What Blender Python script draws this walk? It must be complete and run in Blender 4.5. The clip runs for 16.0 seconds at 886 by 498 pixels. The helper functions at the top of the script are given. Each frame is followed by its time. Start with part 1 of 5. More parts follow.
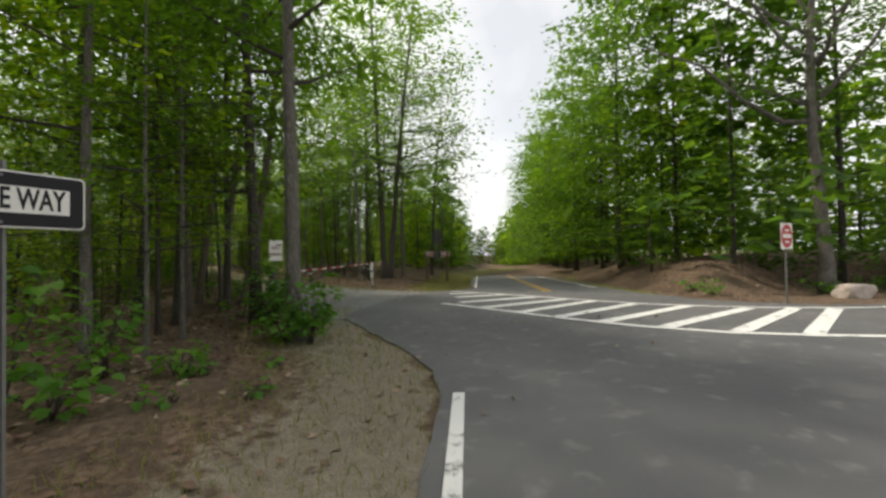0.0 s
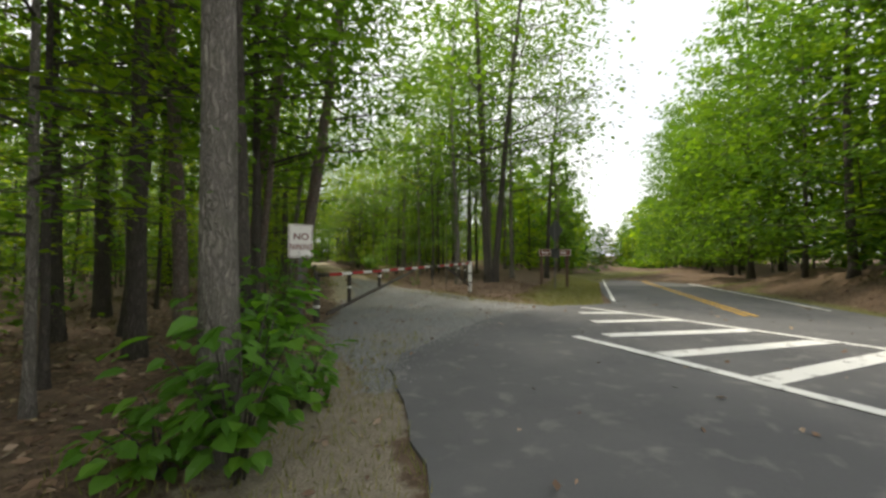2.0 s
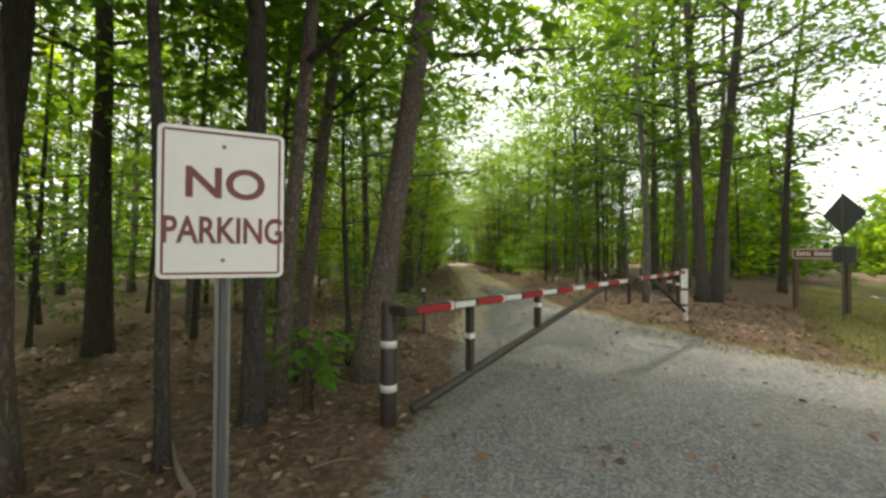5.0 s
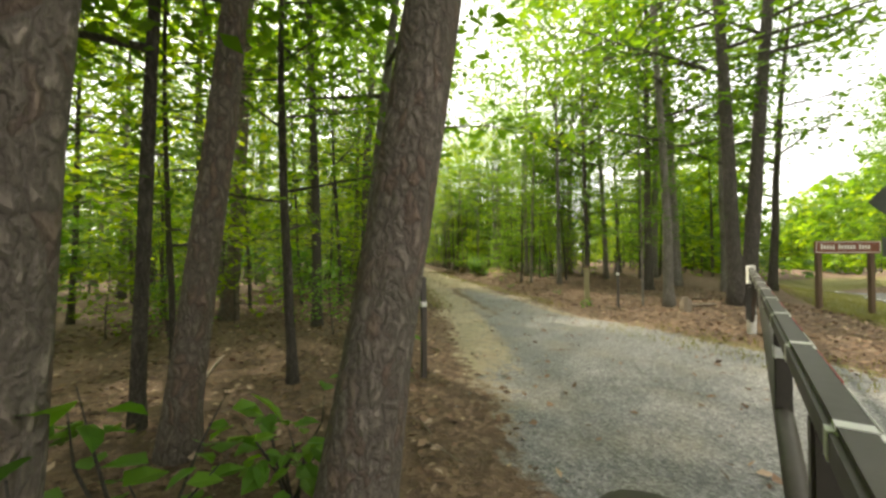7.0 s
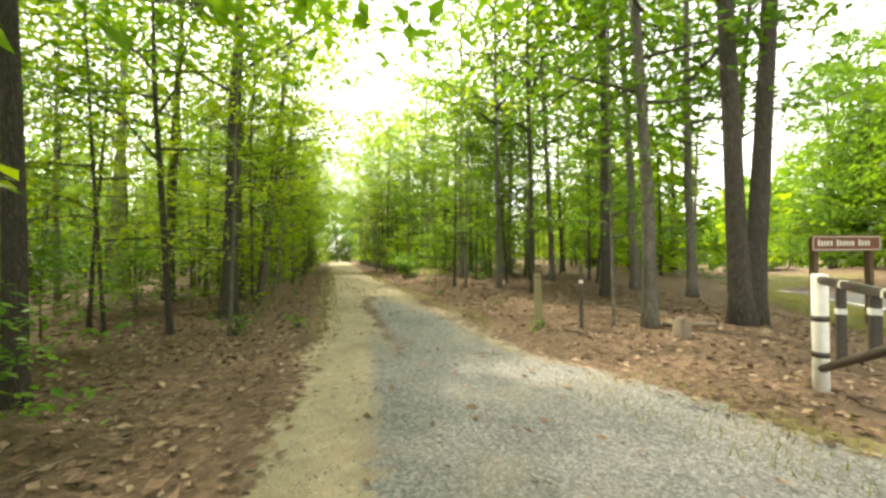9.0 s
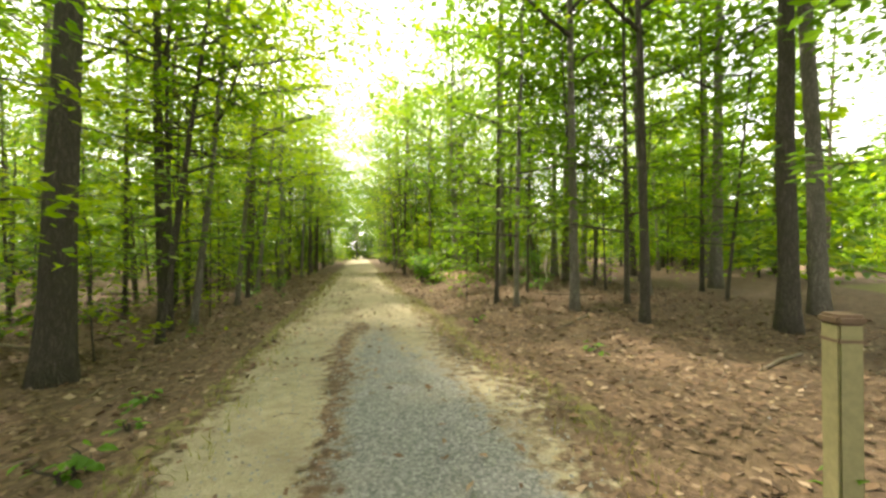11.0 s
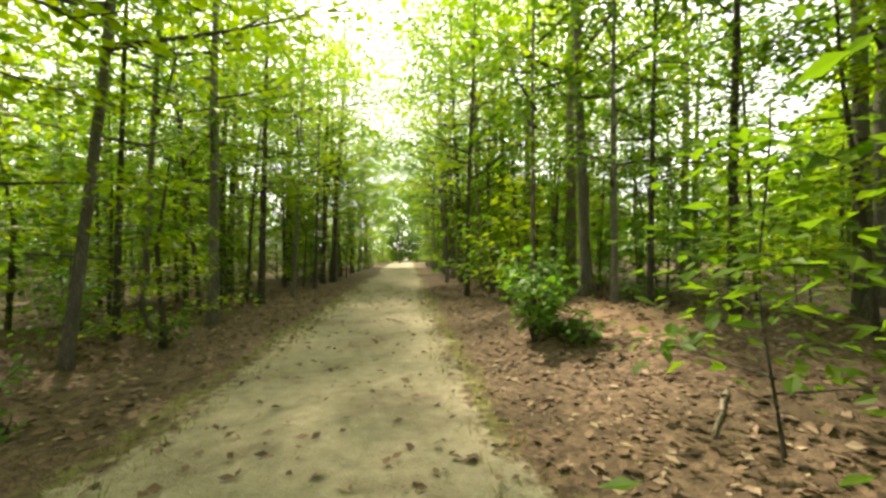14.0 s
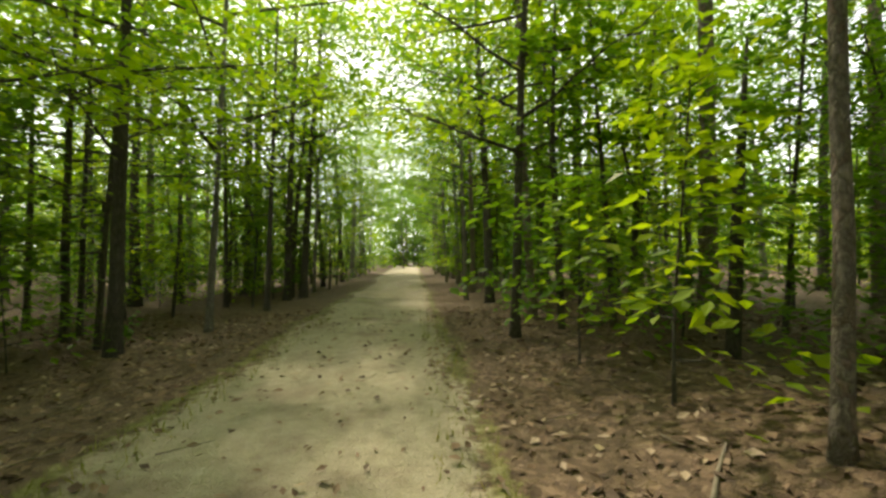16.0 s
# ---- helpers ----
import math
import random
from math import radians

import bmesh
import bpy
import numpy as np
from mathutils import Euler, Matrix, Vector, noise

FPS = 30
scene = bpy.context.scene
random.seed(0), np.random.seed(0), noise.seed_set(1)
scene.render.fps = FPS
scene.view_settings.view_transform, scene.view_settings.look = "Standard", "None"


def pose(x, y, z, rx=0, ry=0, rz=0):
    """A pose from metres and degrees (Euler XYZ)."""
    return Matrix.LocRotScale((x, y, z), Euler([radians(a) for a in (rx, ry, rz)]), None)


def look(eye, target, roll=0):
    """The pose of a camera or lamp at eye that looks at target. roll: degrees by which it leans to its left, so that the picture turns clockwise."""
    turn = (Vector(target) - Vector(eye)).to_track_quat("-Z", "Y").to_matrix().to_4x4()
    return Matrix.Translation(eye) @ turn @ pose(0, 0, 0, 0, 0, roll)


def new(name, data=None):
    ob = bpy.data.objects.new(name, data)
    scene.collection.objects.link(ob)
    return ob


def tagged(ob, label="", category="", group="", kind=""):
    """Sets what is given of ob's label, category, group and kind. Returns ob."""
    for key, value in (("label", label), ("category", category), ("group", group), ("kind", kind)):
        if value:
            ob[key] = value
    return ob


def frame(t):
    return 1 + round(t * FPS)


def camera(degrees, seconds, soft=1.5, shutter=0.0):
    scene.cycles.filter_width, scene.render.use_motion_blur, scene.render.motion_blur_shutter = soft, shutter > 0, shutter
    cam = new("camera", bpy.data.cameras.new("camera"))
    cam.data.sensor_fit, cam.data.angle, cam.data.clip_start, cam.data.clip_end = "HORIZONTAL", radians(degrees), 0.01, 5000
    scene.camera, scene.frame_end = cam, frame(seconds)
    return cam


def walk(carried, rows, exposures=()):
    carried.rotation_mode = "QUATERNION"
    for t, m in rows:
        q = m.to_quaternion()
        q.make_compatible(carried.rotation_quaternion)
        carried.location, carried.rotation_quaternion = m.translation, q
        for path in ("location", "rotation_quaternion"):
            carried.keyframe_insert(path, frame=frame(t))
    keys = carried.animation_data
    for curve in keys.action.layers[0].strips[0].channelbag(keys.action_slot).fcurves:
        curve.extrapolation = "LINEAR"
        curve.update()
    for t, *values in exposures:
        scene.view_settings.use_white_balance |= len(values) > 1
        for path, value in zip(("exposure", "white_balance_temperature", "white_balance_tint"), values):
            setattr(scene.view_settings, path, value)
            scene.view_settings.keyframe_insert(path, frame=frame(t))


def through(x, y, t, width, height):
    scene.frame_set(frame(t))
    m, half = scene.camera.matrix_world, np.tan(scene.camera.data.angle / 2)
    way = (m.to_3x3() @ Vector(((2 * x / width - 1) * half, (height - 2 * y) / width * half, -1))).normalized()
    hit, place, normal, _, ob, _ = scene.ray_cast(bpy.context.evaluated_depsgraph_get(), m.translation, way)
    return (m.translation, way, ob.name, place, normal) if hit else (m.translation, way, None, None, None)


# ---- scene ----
cam = camera(95.8, 16.0, soft=2.8)
PATH = [
    (0, pose(-3.622, -18.704, 1.208, 90.93, 0.83, -34.90)),
    (0.5, pose(-3.003, -17.829, 1.205, 90.84, 0.68, -31.99)),
    (1, pose(-2.467, -17.019, 1.197, 90.85, 0.63, -28.23)),
    (1.5, pose(-1.973, -16.195, 1.195, 90.86, 0.33, -23.60)),
    (2, pose(-1.616, -15.349, 1.171, 90.93, -0.04, -19.18)),
    (2.5, pose(-1.381, -14.609, 1.209, 91.12, -0.04, -14.73)),
    (3, pose(-1.171, -13.929, 1.219, 91.01, -0.15, -9.78)),
    (3.5, pose(-1.000, -13.271, 1.248, 90.93, -0.39, -4.97)),
    (4, pose(-0.852, -12.604, 1.234, 91.09, -0.59, -0.83)),
    (4.2, pose(-0.866, -12.273, 1.214, 91.05, -0.25, 0.71)),
    (6.3, pose(-1.397, -8.902, 1.211, 90.53, -0.16, -1.50)),
    (6.5, pose(-1.491, -8.724, 1.237, 90.35, -0.32, -3.05)),
    (7, pose(-1.633, -8.297, 1.118, 91.05, 0.20, -7.18)),
    (7.5, pose(-1.354, -7.737, 1.097, 91.04, 0.20, -10.86)),
    (8, pose(-1.084, -7.046, 1.152, 90.61, 0.35, -14.60)),
    (8.2, pose(-0.968, -6.790, 1.156, 90.66, 0.41, -15.60)),
    (10.3, pose(0.352, -2.818, 1.189, 90.19, 0.60, -14.11)),
    (10.5, pose(0.421, -2.441, 1.177, 90.09, 0.56, -13.55)),
    (11, pose(0.560, -1.130, 1.195, 90.16, 0.40, -11.78)),
    (11.5, pose(0.843, 0.276, 1.197, 90.12, 0.16, -9.83)),
    (12, pose(1.081, 1.700, 1.211, 90.08, -0.03, -7.89)),
    (12.5, pose(1.086, 3.150, 1.203, 90.34, 0.14, -6.89)),
    (13, pose(1.215, 4.570, 1.161, 90.29, 0.02, -5.55)),
    (13.5, pose(1.148, 5.980, 1.166, 90.30, -0.06, -5.12)),
    (14, pose(1.092, 7.366, 1.175, 90.46, -0.08, -4.98)),
    (14.5, pose(1.030, 8.594, 1.174, 90.63, -0.27, -5.13)),
    (15, pose(0.994, 9.915, 1.134, 90.39, 0.20, -5.01)),
    (15.5, pose(1.059, 11.053, 1.145, 90.60, -0.08, -4.84)),
    (16, pose(1.219, 12.240, 1.172, 90.96, -0.17, -4.11)),
]
EXPOSURES = [(0, -0.18, 6900, 10), (2, 0.17, 6950, 10), (4.2, 0.57, 7000, 10), (6.5, 1.1, 7400, 9), (8.0, 1.62, 7750, 8), (10.5, 1.75, 7800, 7), (11.5, 1.68, 7850, 7), (13.5, 1.45, 7850, 6), (15, 1.3, 7700, 4), (16, 0.98, 7500, 3)]
walk(cam, PATH, EXPOSURES)

# ---- light ----
SUN_AZ, SUN_EL = radians(28), radians(52)   # left of the trail's line, and above the horizon
world = bpy.data.worlds.new("world")
scene.world = world
world.use_nodes = True
wn, wl = world.node_tree.nodes, world.node_tree.links
sky = wn.new("ShaderNodeTexSky")
sky.sky_type, sky.sun_disc = "NISHITA", False
sky.sun_elevation, sky.sun_rotation = SUN_EL, -SUN_AZ
sky.air_density, sky.dust_density = 1.0, 2.0
tc = wn.new("ShaderNodeTexCoord")
cloud = wn.new("ShaderNodeTexNoise")
cloud.inputs["Scale"].default_value, cloud.inputs["Detail"].default_value = 2.2, 6
wl.new(tc.outputs["Generated"], cloud.inputs["Vector"])
ramp = wn.new("ShaderNodeValToRGB")
ramp.color_ramp.elements[0].position, ramp.color_ramp.elements[1].position = 0.36, 0.60
wl.new(cloud.outputs["Fac"], ramp.inputs["Fac"])
blend = wn.new("ShaderNodeMixRGB")
ramp.color_ramp.elements[0].color = (0.6, 0.6, 0.6, 1)
blend.inputs[2].default_value = (10.4, 10.7, 11.1, 1)
wl.new(ramp.outputs["Color"], blend.inputs[0])
wl.new(sky.outputs["Color"], blend.inputs[1])
wl.new(blend.outputs["Color"], wn["Background"].inputs["Color"])
wn["Background"].inputs["Strength"].default_value = 0.13

sun = new("sun", bpy.data.lights.new("sun", "SUN"))
sun.data.energy, sun.data.angle, sun.data.color = 4.2, radians(3), (1.0, 0.93, 0.8)
sun_dir = Vector((-math.sin(SUN_AZ) * math.cos(SUN_EL), math.cos(SUN_AZ) * math.cos(SUN_EL), math.sin(SUN_EL)))
sun.matrix_world = look(sun_dir * 40, (0, 0, 0))

# ---- materials ----
def rgba(c):
    return (c[0], c[1], c[2], 1)


class Mat:
    """A node material under construction."""
    def __init__(self, name, rough=0.8, metal=0.0):
        self.m = bpy.data.materials.new(name)
        self.m.use_nodes = True
        self.n, self.l = self.m.node_tree.nodes, self.m.node_tree.links
        self.b = self.n["Principled BSDF"]
        self.b.inputs["Roughness"].default_value, self.b.inputs["Metallic"].default_value = rough, metal
        self.co = self.n.new("ShaderNodeTexCoord")

    def noise(self, scale, detail=4, stretch=(1, 1, 1), coord="Object", rough=0.6):
        mp = self.n.new("ShaderNodeMapping")
        mp.inputs["Scale"].default_value = stretch
        self.l.new(self.co.outputs[coord], mp.inputs["Vector"])
        t = self.n.new("ShaderNodeTexNoise")
        t.inputs["Scale"].default_value, t.inputs["Detail"].default_value, t.inputs["Roughness"].default_value = scale, detail, rough
        self.l.new(mp.outputs["Vector"], t.inputs["Vector"])
        return t.outputs["Fac"]

    def voronoi(self, scale, stretch=(1, 1, 1), coord="Object", feature="F1", out="Distance"):
        mp = self.n.new("ShaderNodeMapping")
        mp.inputs["Scale"].default_value = stretch
        self.l.new(self.co.outputs[coord], mp.inputs["Vector"])
        t = self.n.new("ShaderNodeTexVoronoi")
        t.feature = feature
        t.inputs["Scale"].default_value = scale
        self.l.new(mp.outputs["Vector"], t.inputs["Vector"])
        return t.outputs[out]

    def ramp(self, fac, stops):
        r = self.n.new("ShaderNodeValToRGB")
        e = r.color_ramp.elements
        while len(e) < len(stops):
            e.new(0.5)
        for k, (p, c) in zip(e, stops):
            k.position, k.color = p, rgba(c)
        self.l.new(fac, r.inputs["Fac"])
        return r.outputs["Color"]

    def mask(self, fac, lo, hi):
        return self.ramp(fac, [(lo, (0, 0, 0)), (hi, (1, 1, 1))])

    def mix(self, fac, a, b, kind="MIX"):
        x = self.n.new("ShaderNodeMixRGB")
        x.blend_type = kind
        for i, v in enumerate((fac, a, b)):
            if isinstance(v, (int, float)):
                x.inputs[i].default_value = v if i == 0 else (v, v, v, 1)
            elif isinstance(v, tuple):
                x.inputs[i].default_value = rgba(v)
            else:
                self.l.new(v, x.inputs[i])
        return x.outputs["Color"]

    def math(self, op, a, b):
        x = self.n.new("ShaderNodeMath")
        x.operation = op
        for i, v in enumerate((a, b)):
            if isinstance(v, (int, float)):
                x.inputs[i].default_value = v
            else:
                self.l.new(v, x.inputs[i])
        return x.outputs[0]

    def color(self, v):
        if isinstance(v, tuple):
            self.b.inputs["Base Color"].default_value = rgba(v)
        else:
            self.l.new(v, self.b.inputs["Base Color"])
        return self

    def bump(self, h, strength=0.5, dist=0.02):
        x = self.n.new("ShaderNodeBump")
        x.inputs["Strength"].default_value, x.inputs["Distance"].default_value = strength, dist
        self.l.new(h, x.inputs["Height"])
        self.l.new(x.outputs["Normal"], self.b.inputs["Normal"])
        return self

    def attr(self, name):
        x = self.n.new("ShaderNodeAttribute")
        x.attribute_name = name
        s = self.n.new("ShaderNodeSeparateColor")
        self.l.new(x.outputs["Color"], s.inputs[0])
        return s.outputs

    def island(self):
        return self.n.new("ShaderNodeNewGeometry").outputs["Random Per Island"]

    def obj_random(self):
        return self.n.new("ShaderNodeObjectInfo").outputs["Random"]


def leaf_material(name, stops, through=0.45):
    """Thin leaves: a diffuse and glossy face, and light coming through."""
    k = Mat(name, 0.45)
    mixv = k.math("ADD", k.math("MULTIPLY", k.island(), 0.65), k.math("MULTIPLY", k.obj_random(), 0.35))
    c = k.ramp(mixv, stops)
    k.color(c)
    k.b.inputs["Specular IOR Level"].default_value = 0.25
    tr = k.n.new("ShaderNodeBsdfTranslucent")
    bright = k.mix(1.0, c, (1.9, 1.8, 0.7), "MULTIPLY")
    k.l.new(bright, tr.inputs["Color"])
    ms = k.n.new("ShaderNodeMixShader")
    ms.inputs[0].default_value = through
    k.l.new(k.b.outputs[0], ms.inputs[1])
    k.l.new(tr.outputs[0], ms.inputs[2])
    k.l.new(ms.outputs[0], k.n["Material Output"].inputs["Surface"])
    return k.m


def bark_material(name, dark, light, moss=(0.09, 0.11, 0.05), plates=30, grain=0.16, ruddy=0.0):
    """Rough bark: furrows drawn out along the stem between plates of their own tint, with lichen stains."""
    k = Mat(name, 0.92)
    warp = k.n.new("ShaderNodeTexNoise")
    warp.inputs["Scale"].default_value, warp.inputs["Detail"].default_value = 9, 4
    k.l.new(k.co.outputs["Object"], warp.inputs["Vector"])
    vec = k.mix(0.11, k.co.outputs["Object"], warp.outputs["Color"], "ADD")
    mp = k.n.new("ShaderNodeMapping")
    mp.inputs["Scale"].default_value = (1, 1, grain)
    k.l.new(vec, mp.inputs["Vector"])
    cells = []
    for feature in ("DISTANCE_TO_EDGE", "F1"):
        vo = k.n.new("ShaderNodeTexVoronoi")
        vo.feature = feature
        vo.inputs["Scale"].default_value = plates
        k.l.new(mp.outputs["Vector"], vo.inputs["Vector"])
        cells.append(vo)
    tint = k.n.new("ShaderNodeSeparateColor")
    k.l.new(cells[1].outputs["Color"], tint.inputs[0])
    fine, long, big = k.noise(95, 6, (1, 1, 0.4)), k.noise(42, 6, (1, 1, 0.1)), k.noise(2.6, 5)
    edge = k.math("ADD", cells[0].outputs["Distance"], k.math("MULTIPLY", k.math("SUBTRACT", fine, 0.5), 0.45))
    ridge = k.mask(edge, 0.02, 0.34)
    c = k.mix(k.mask(k.mix(0.55, fine, long), 0.32, 0.68), dark, light)
    c = k.mix(k.math("MULTIPLY", tint.outputs[0], 0.45), c, tuple(0.75 * d + 0.1 * v for d, v in zip(dark, light)))
    if ruddy:
        c = k.mix(k.math("MULTIPLY", k.mask(tint.outputs[1], 0.55, 0.9), ruddy), c, (0.24, 0.125, 0.085))
    c = k.mix(k.math("MULTIPLY", k.math("SUBTRACT", 1.0, ridge), 0.62), c, tuple(0.38 * v for v in dark))
    c = k.mix(k.math("MULTIPLY", k.mask(big, 0.5, 0.75), 0.55), c, moss)
    c = k.mix(k.math("MULTIPLY", k.obj_random(), 0.28), c, tuple(0.6 * v for v in dark))
    k.color(c)
    h = k.math("ADD", k.math("MULTIPLY", ridge, 0.9), k.math("ADD", k.math("MULTIPLY", fine, 0.45), k.math("ADD", k.math("MULTIPLY", long, 0.5), k.math("MULTIPLY", tint.outputs[2], 0.35))))
    return k.bump(h, 1.0, 0.022).m


LEAF_MID = leaf_material("leaf_midgreen", [(0.0, (0.05, 0.115, 0.014)), (0.5, (0.085, 0.175, 0.02)), (1.0, (0.15, 0.25, 0.026))], 0.58)
LEAF_DARK = leaf_material("leaf_darkgreen", [(0.0, (0.035, 0.085, 0.018)), (0.5, (0.06, 0.13, 0.024)), (1.0, (0.10, 0.18, 0.026))], 0.55)
LEAF_YELLOW = leaf_material("leaf_yellowgreen", [(0.0, (0.10, 0.19, 0.016)), (0.5, (0.17, 0.27, 0.02)), (1.0, (0.25, 0.32, 0.028))], 0.6)
LEAF_GRASS = leaf_material("grass_blade", [(0.0, (0.07, 0.10, 0.02)), (0.5, (0.15, 0.16, 0.04)), (1.0, (0.27, 0.24, 0.09))], 0.3)
LEAF_BUSH = leaf_material("leaf_bush", [(0.0, (0.05, 0.13, 0.02)), (0.6, (0.09, 0.215, 0.03)), (1.0, (0.16, 0.30, 0.036))], 0.5)
BARK_GREY = bark_material("bark_grey", (0.17, 0.155, 0.132), (0.42, 0.385, 0.33), (0.12, 0.13, 0.075), 34, 0.12)
BARK_BROWN = bark_material("bark_brown", (0.17, 0.138, 0.115), (0.40, 0.335, 0.28), (0.15, 0.14, 0.105), 27, 0.42, 0.5)
BARK_DARK = bark_material("bark_dark", (0.07, 0.06, 0.05), (0.17, 0.147, 0.122), (0.08, 0.09, 0.055))


def ground_material():
    k = Mat("forest_floor", 0.95)
    z = k.attr("zone")
    gravel, sand, grass = z[0], z[1], z[2]
    w = k.attr("bare")
    soil, verge = w[0], w[1]
    n1, n2, n3 = k.noise(1.1, 5), k.noise(9, 6), k.noise(70, 5)
    vor = k.voronoi(24, (1, 1, 1), out="Color")
    litter = k.ramp(k.mix(0.55, vor, n2), [(0.2, (0.045, 0.028, 0.018)), (0.42, (0.10, 0.062, 0.039)), (0.6, (0.17, 0.11, 0.07)), (0.85, (0.27, 0.195, 0.13))])
    litter = k.mix(k.mask(n1, 0.45, 0.7), litter, k.mix(n2, (0.05, 0.035, 0.024), (0.15, 0.10, 0.06)))
    stones = k.voronoi(55, out="Color")
    stone_d = k.voronoi(55)
    grav = k.ramp(k.mix(0.5, stones, n3), [(0.15, (0.07, 0.072, 0.074)), (0.45, (0.155, 0.157, 0.158)), (0.8, (0.335, 0.335, 0.33))])
    grav = k.mix(k.math("MULTIPLY", k.mask(n1, 0.5, 0.8), 0.6), grav, k.mix(n3, (0.19, 0.165, 0.125), (0.36, 0.32, 0.25)))
    sandc = k.ramp(k.mix(0.5, n2, n3), [(0.25, (0.185, 0.152, 0.102)), (0.5, (0.325, 0.278, 0.196)), (0.75, (0.47, 0.415, 0.31))])
    sandc = k.mix(k.mask(n1, 0.5, 0.72), sandc, k.mix(n2, (0.12, 0.085, 0.06), (0.235, 0.18, 0.125)))
    grassc = k.ramp(k.mix(0.5, n2, n3), [(0.25, (0.075, 0.085, 0.022)), (0.5, (0.15, 0.145, 0.045)), (0.75, (0.27, 0.24, 0.09))])
    soilc = k.ramp(k.mix(0.5, n2, n3), [(0.25, (0.27, 0.15, 0.10)), (0.5, (0.44, 0.27, 0.19)), (0.8, (0.58, 0.40, 0.29))])
    vergec = k.ramp(k.mix(0.6, n2, n3), [(0.25, (0.105, 0.085, 0.058)), (0.5, (0.215, 0.182, 0.135)), (0.75, (0.35, 0.31, 0.245))])
    wob = k.math("MULTIPLY", k.math("SUBTRACT", n2, 0.5), 1.3)
    c = litter
    for weight, col in ((verge, vergec), (grass, grassc), (sand, sandc), (gravel, grav), (soil, soilc)):
        m = k.mask(k.math("ADD", weight, k.math("MULTIPLY", wob, k.math("SUBTRACT", 1.05, k.math("ABSOLUTE", k.math("SUBTRACT", k.math("MULTIPLY", weight, 2), 1), 0)))), 0.38, 0.62)
        c = k.mix(m, c, col)
    k.color(c)
    h = k.math("ADD", k.math("MULTIPLY", n2, 1.0), k.math("ADD", k.math("MULTIPLY", n3, 0.35), k.math("MULTIPLY", stone_d, 0.3)))
    return k.bump(h, 0.8, 0.05).m


def asphalt_material():
    k = Mat("asphalt", 0.88)
    n1, n2, n3 = k.noise(0.35, 5), k.noise(3.5, 6), k.noise(240, 3)
    c = k.ramp(n3, [(0.3, (0.055, 0.055, 0.058)), (0.7, (0.115, 0.115, 0.12))])
    c = k.mix(k.mask(n1, 0.42, 0.66), c, (0.12, 0.119, 0.12))
    c = k.mix(k.math("MULTIPLY", k.mask(n2, 0.56, 0.72), 0.5), c, (0.25, 0.24, 0.22))
    k.color(c)
    return k.bump(n3, 0.35, 0.004).m


def plain(name, col, rough=0.7, metal=0.0, vary=0.25, scale=14, bump=0.15):
    k = Mat(name, rough, metal)
    n = k.noise(scale, 6)
    k.color(k.mix(n, tuple(v * (1 - vary) for v in col), tuple(min(1, v * (1 + vary)) for v in col)))
    return k.bump(n, bump, 0.005).m


def paint_material(name, col):
    """Road paint, worn through in places."""
    k = Mat(name, 0.75)
    n, f = k.noise(6, 6), k.noise(90, 3)
    worn = k.mask(k.math("ADD", n, k.math("MULTIPLY", f, 0.25)), 0.70, 0.80)
    k.color(k.mix(worn, k.mix(f, tuple(0.82 * v for v in col), col), (0.16, 0.16, 0.16)))
    return k.m


GROUND = ground_material()
ASPHALT = asphalt_material()
WHITE_PAINT = paint_material("white_road_paint", (0.72, 0.72, 0.70))
YELLOW_PAINT = paint_material("yellow_road_paint", (0.62, 0.36, 0.05))
SIGN_WHITE = plain("sign_white", (0.68, 0.67, 0.62), 0.5, 0, 0.1)
SIGN_BLACK = plain("sign_black", (0.008, 0.008, 0.01), 0.8)
SIGN_RED = plain("sign_red", (0.42, 0.03, 0.03), 0.5)
SIGN_BACK = plain("sign_back", (0.085, 0.09, 0.095), 0.55, 0.2)
SIGN_BROWN = plain("sign_brown", (0.16, 0.06, 0.035), 0.7)
LETTER_BROWN = plain("letter_brown", (0.16, 0.05, 0.04), 0.6)
STEEL_POST = plain("steel_post", (0.17, 0.17, 0.16), 0.6, 0.4)
WOOD_POST = plain("wood_post_brown", (0.11, 0.07, 0.045), 0.85, 0, 0.4, 30, 0.4)
WOOD_MARK = plain("wood_post_green", (0.21, 0.19, 0.10), 0.9, 0, 0.35, 26, 0.4)
GATE_PAINT = plain("gate_paint", (0.055, 0.047, 0.04), 0.55, 0.2, 0.35, 20)
GATE_RED = plain("gate_red", (0.36, 0.02, 0.025), 0.5)
GATE_WHITE = plain("gate_white", (0.62, 0.62, 0.58), 0.6)
ROCK = plain("boulder_stone", (0.40, 0.34, 0.30), 0.9, 0, 0.35, 7, 0.6)
BLEACHED = plain("bleached_wood", (0.62, 0.57, 0.50), 0.85, 0, 0.2, 30, 0.4)
DEADWOOD = plain("dead_wood", (0.20, 0.165, 0.125), 0.95, 0, 0.45, 20, 0.6)
STONE_BITS = plain("gravel_stone", (0.22, 0.22, 0.215), 0.9, 0, 0.4, 12, 0.3)


def dead_leaf_material():
    k = Mat("dead_leaves", 0.85)
    k.color(k.ramp(k.island(), [(0.0, (0.06, 0.037, 0.024)), (0.4, (0.14, 0.085, 0.052)), (0.75, (0.20, 0.125, 0.08)), (0.94, (0.33, 0.245, 0.18)), (1.0, (0.30, 0.225, 0.13))]))
    return k.m


DEAD_LEAF = dead_leaf_material()

# ---- helpers for shapes ----
rnd = random.Random(7)


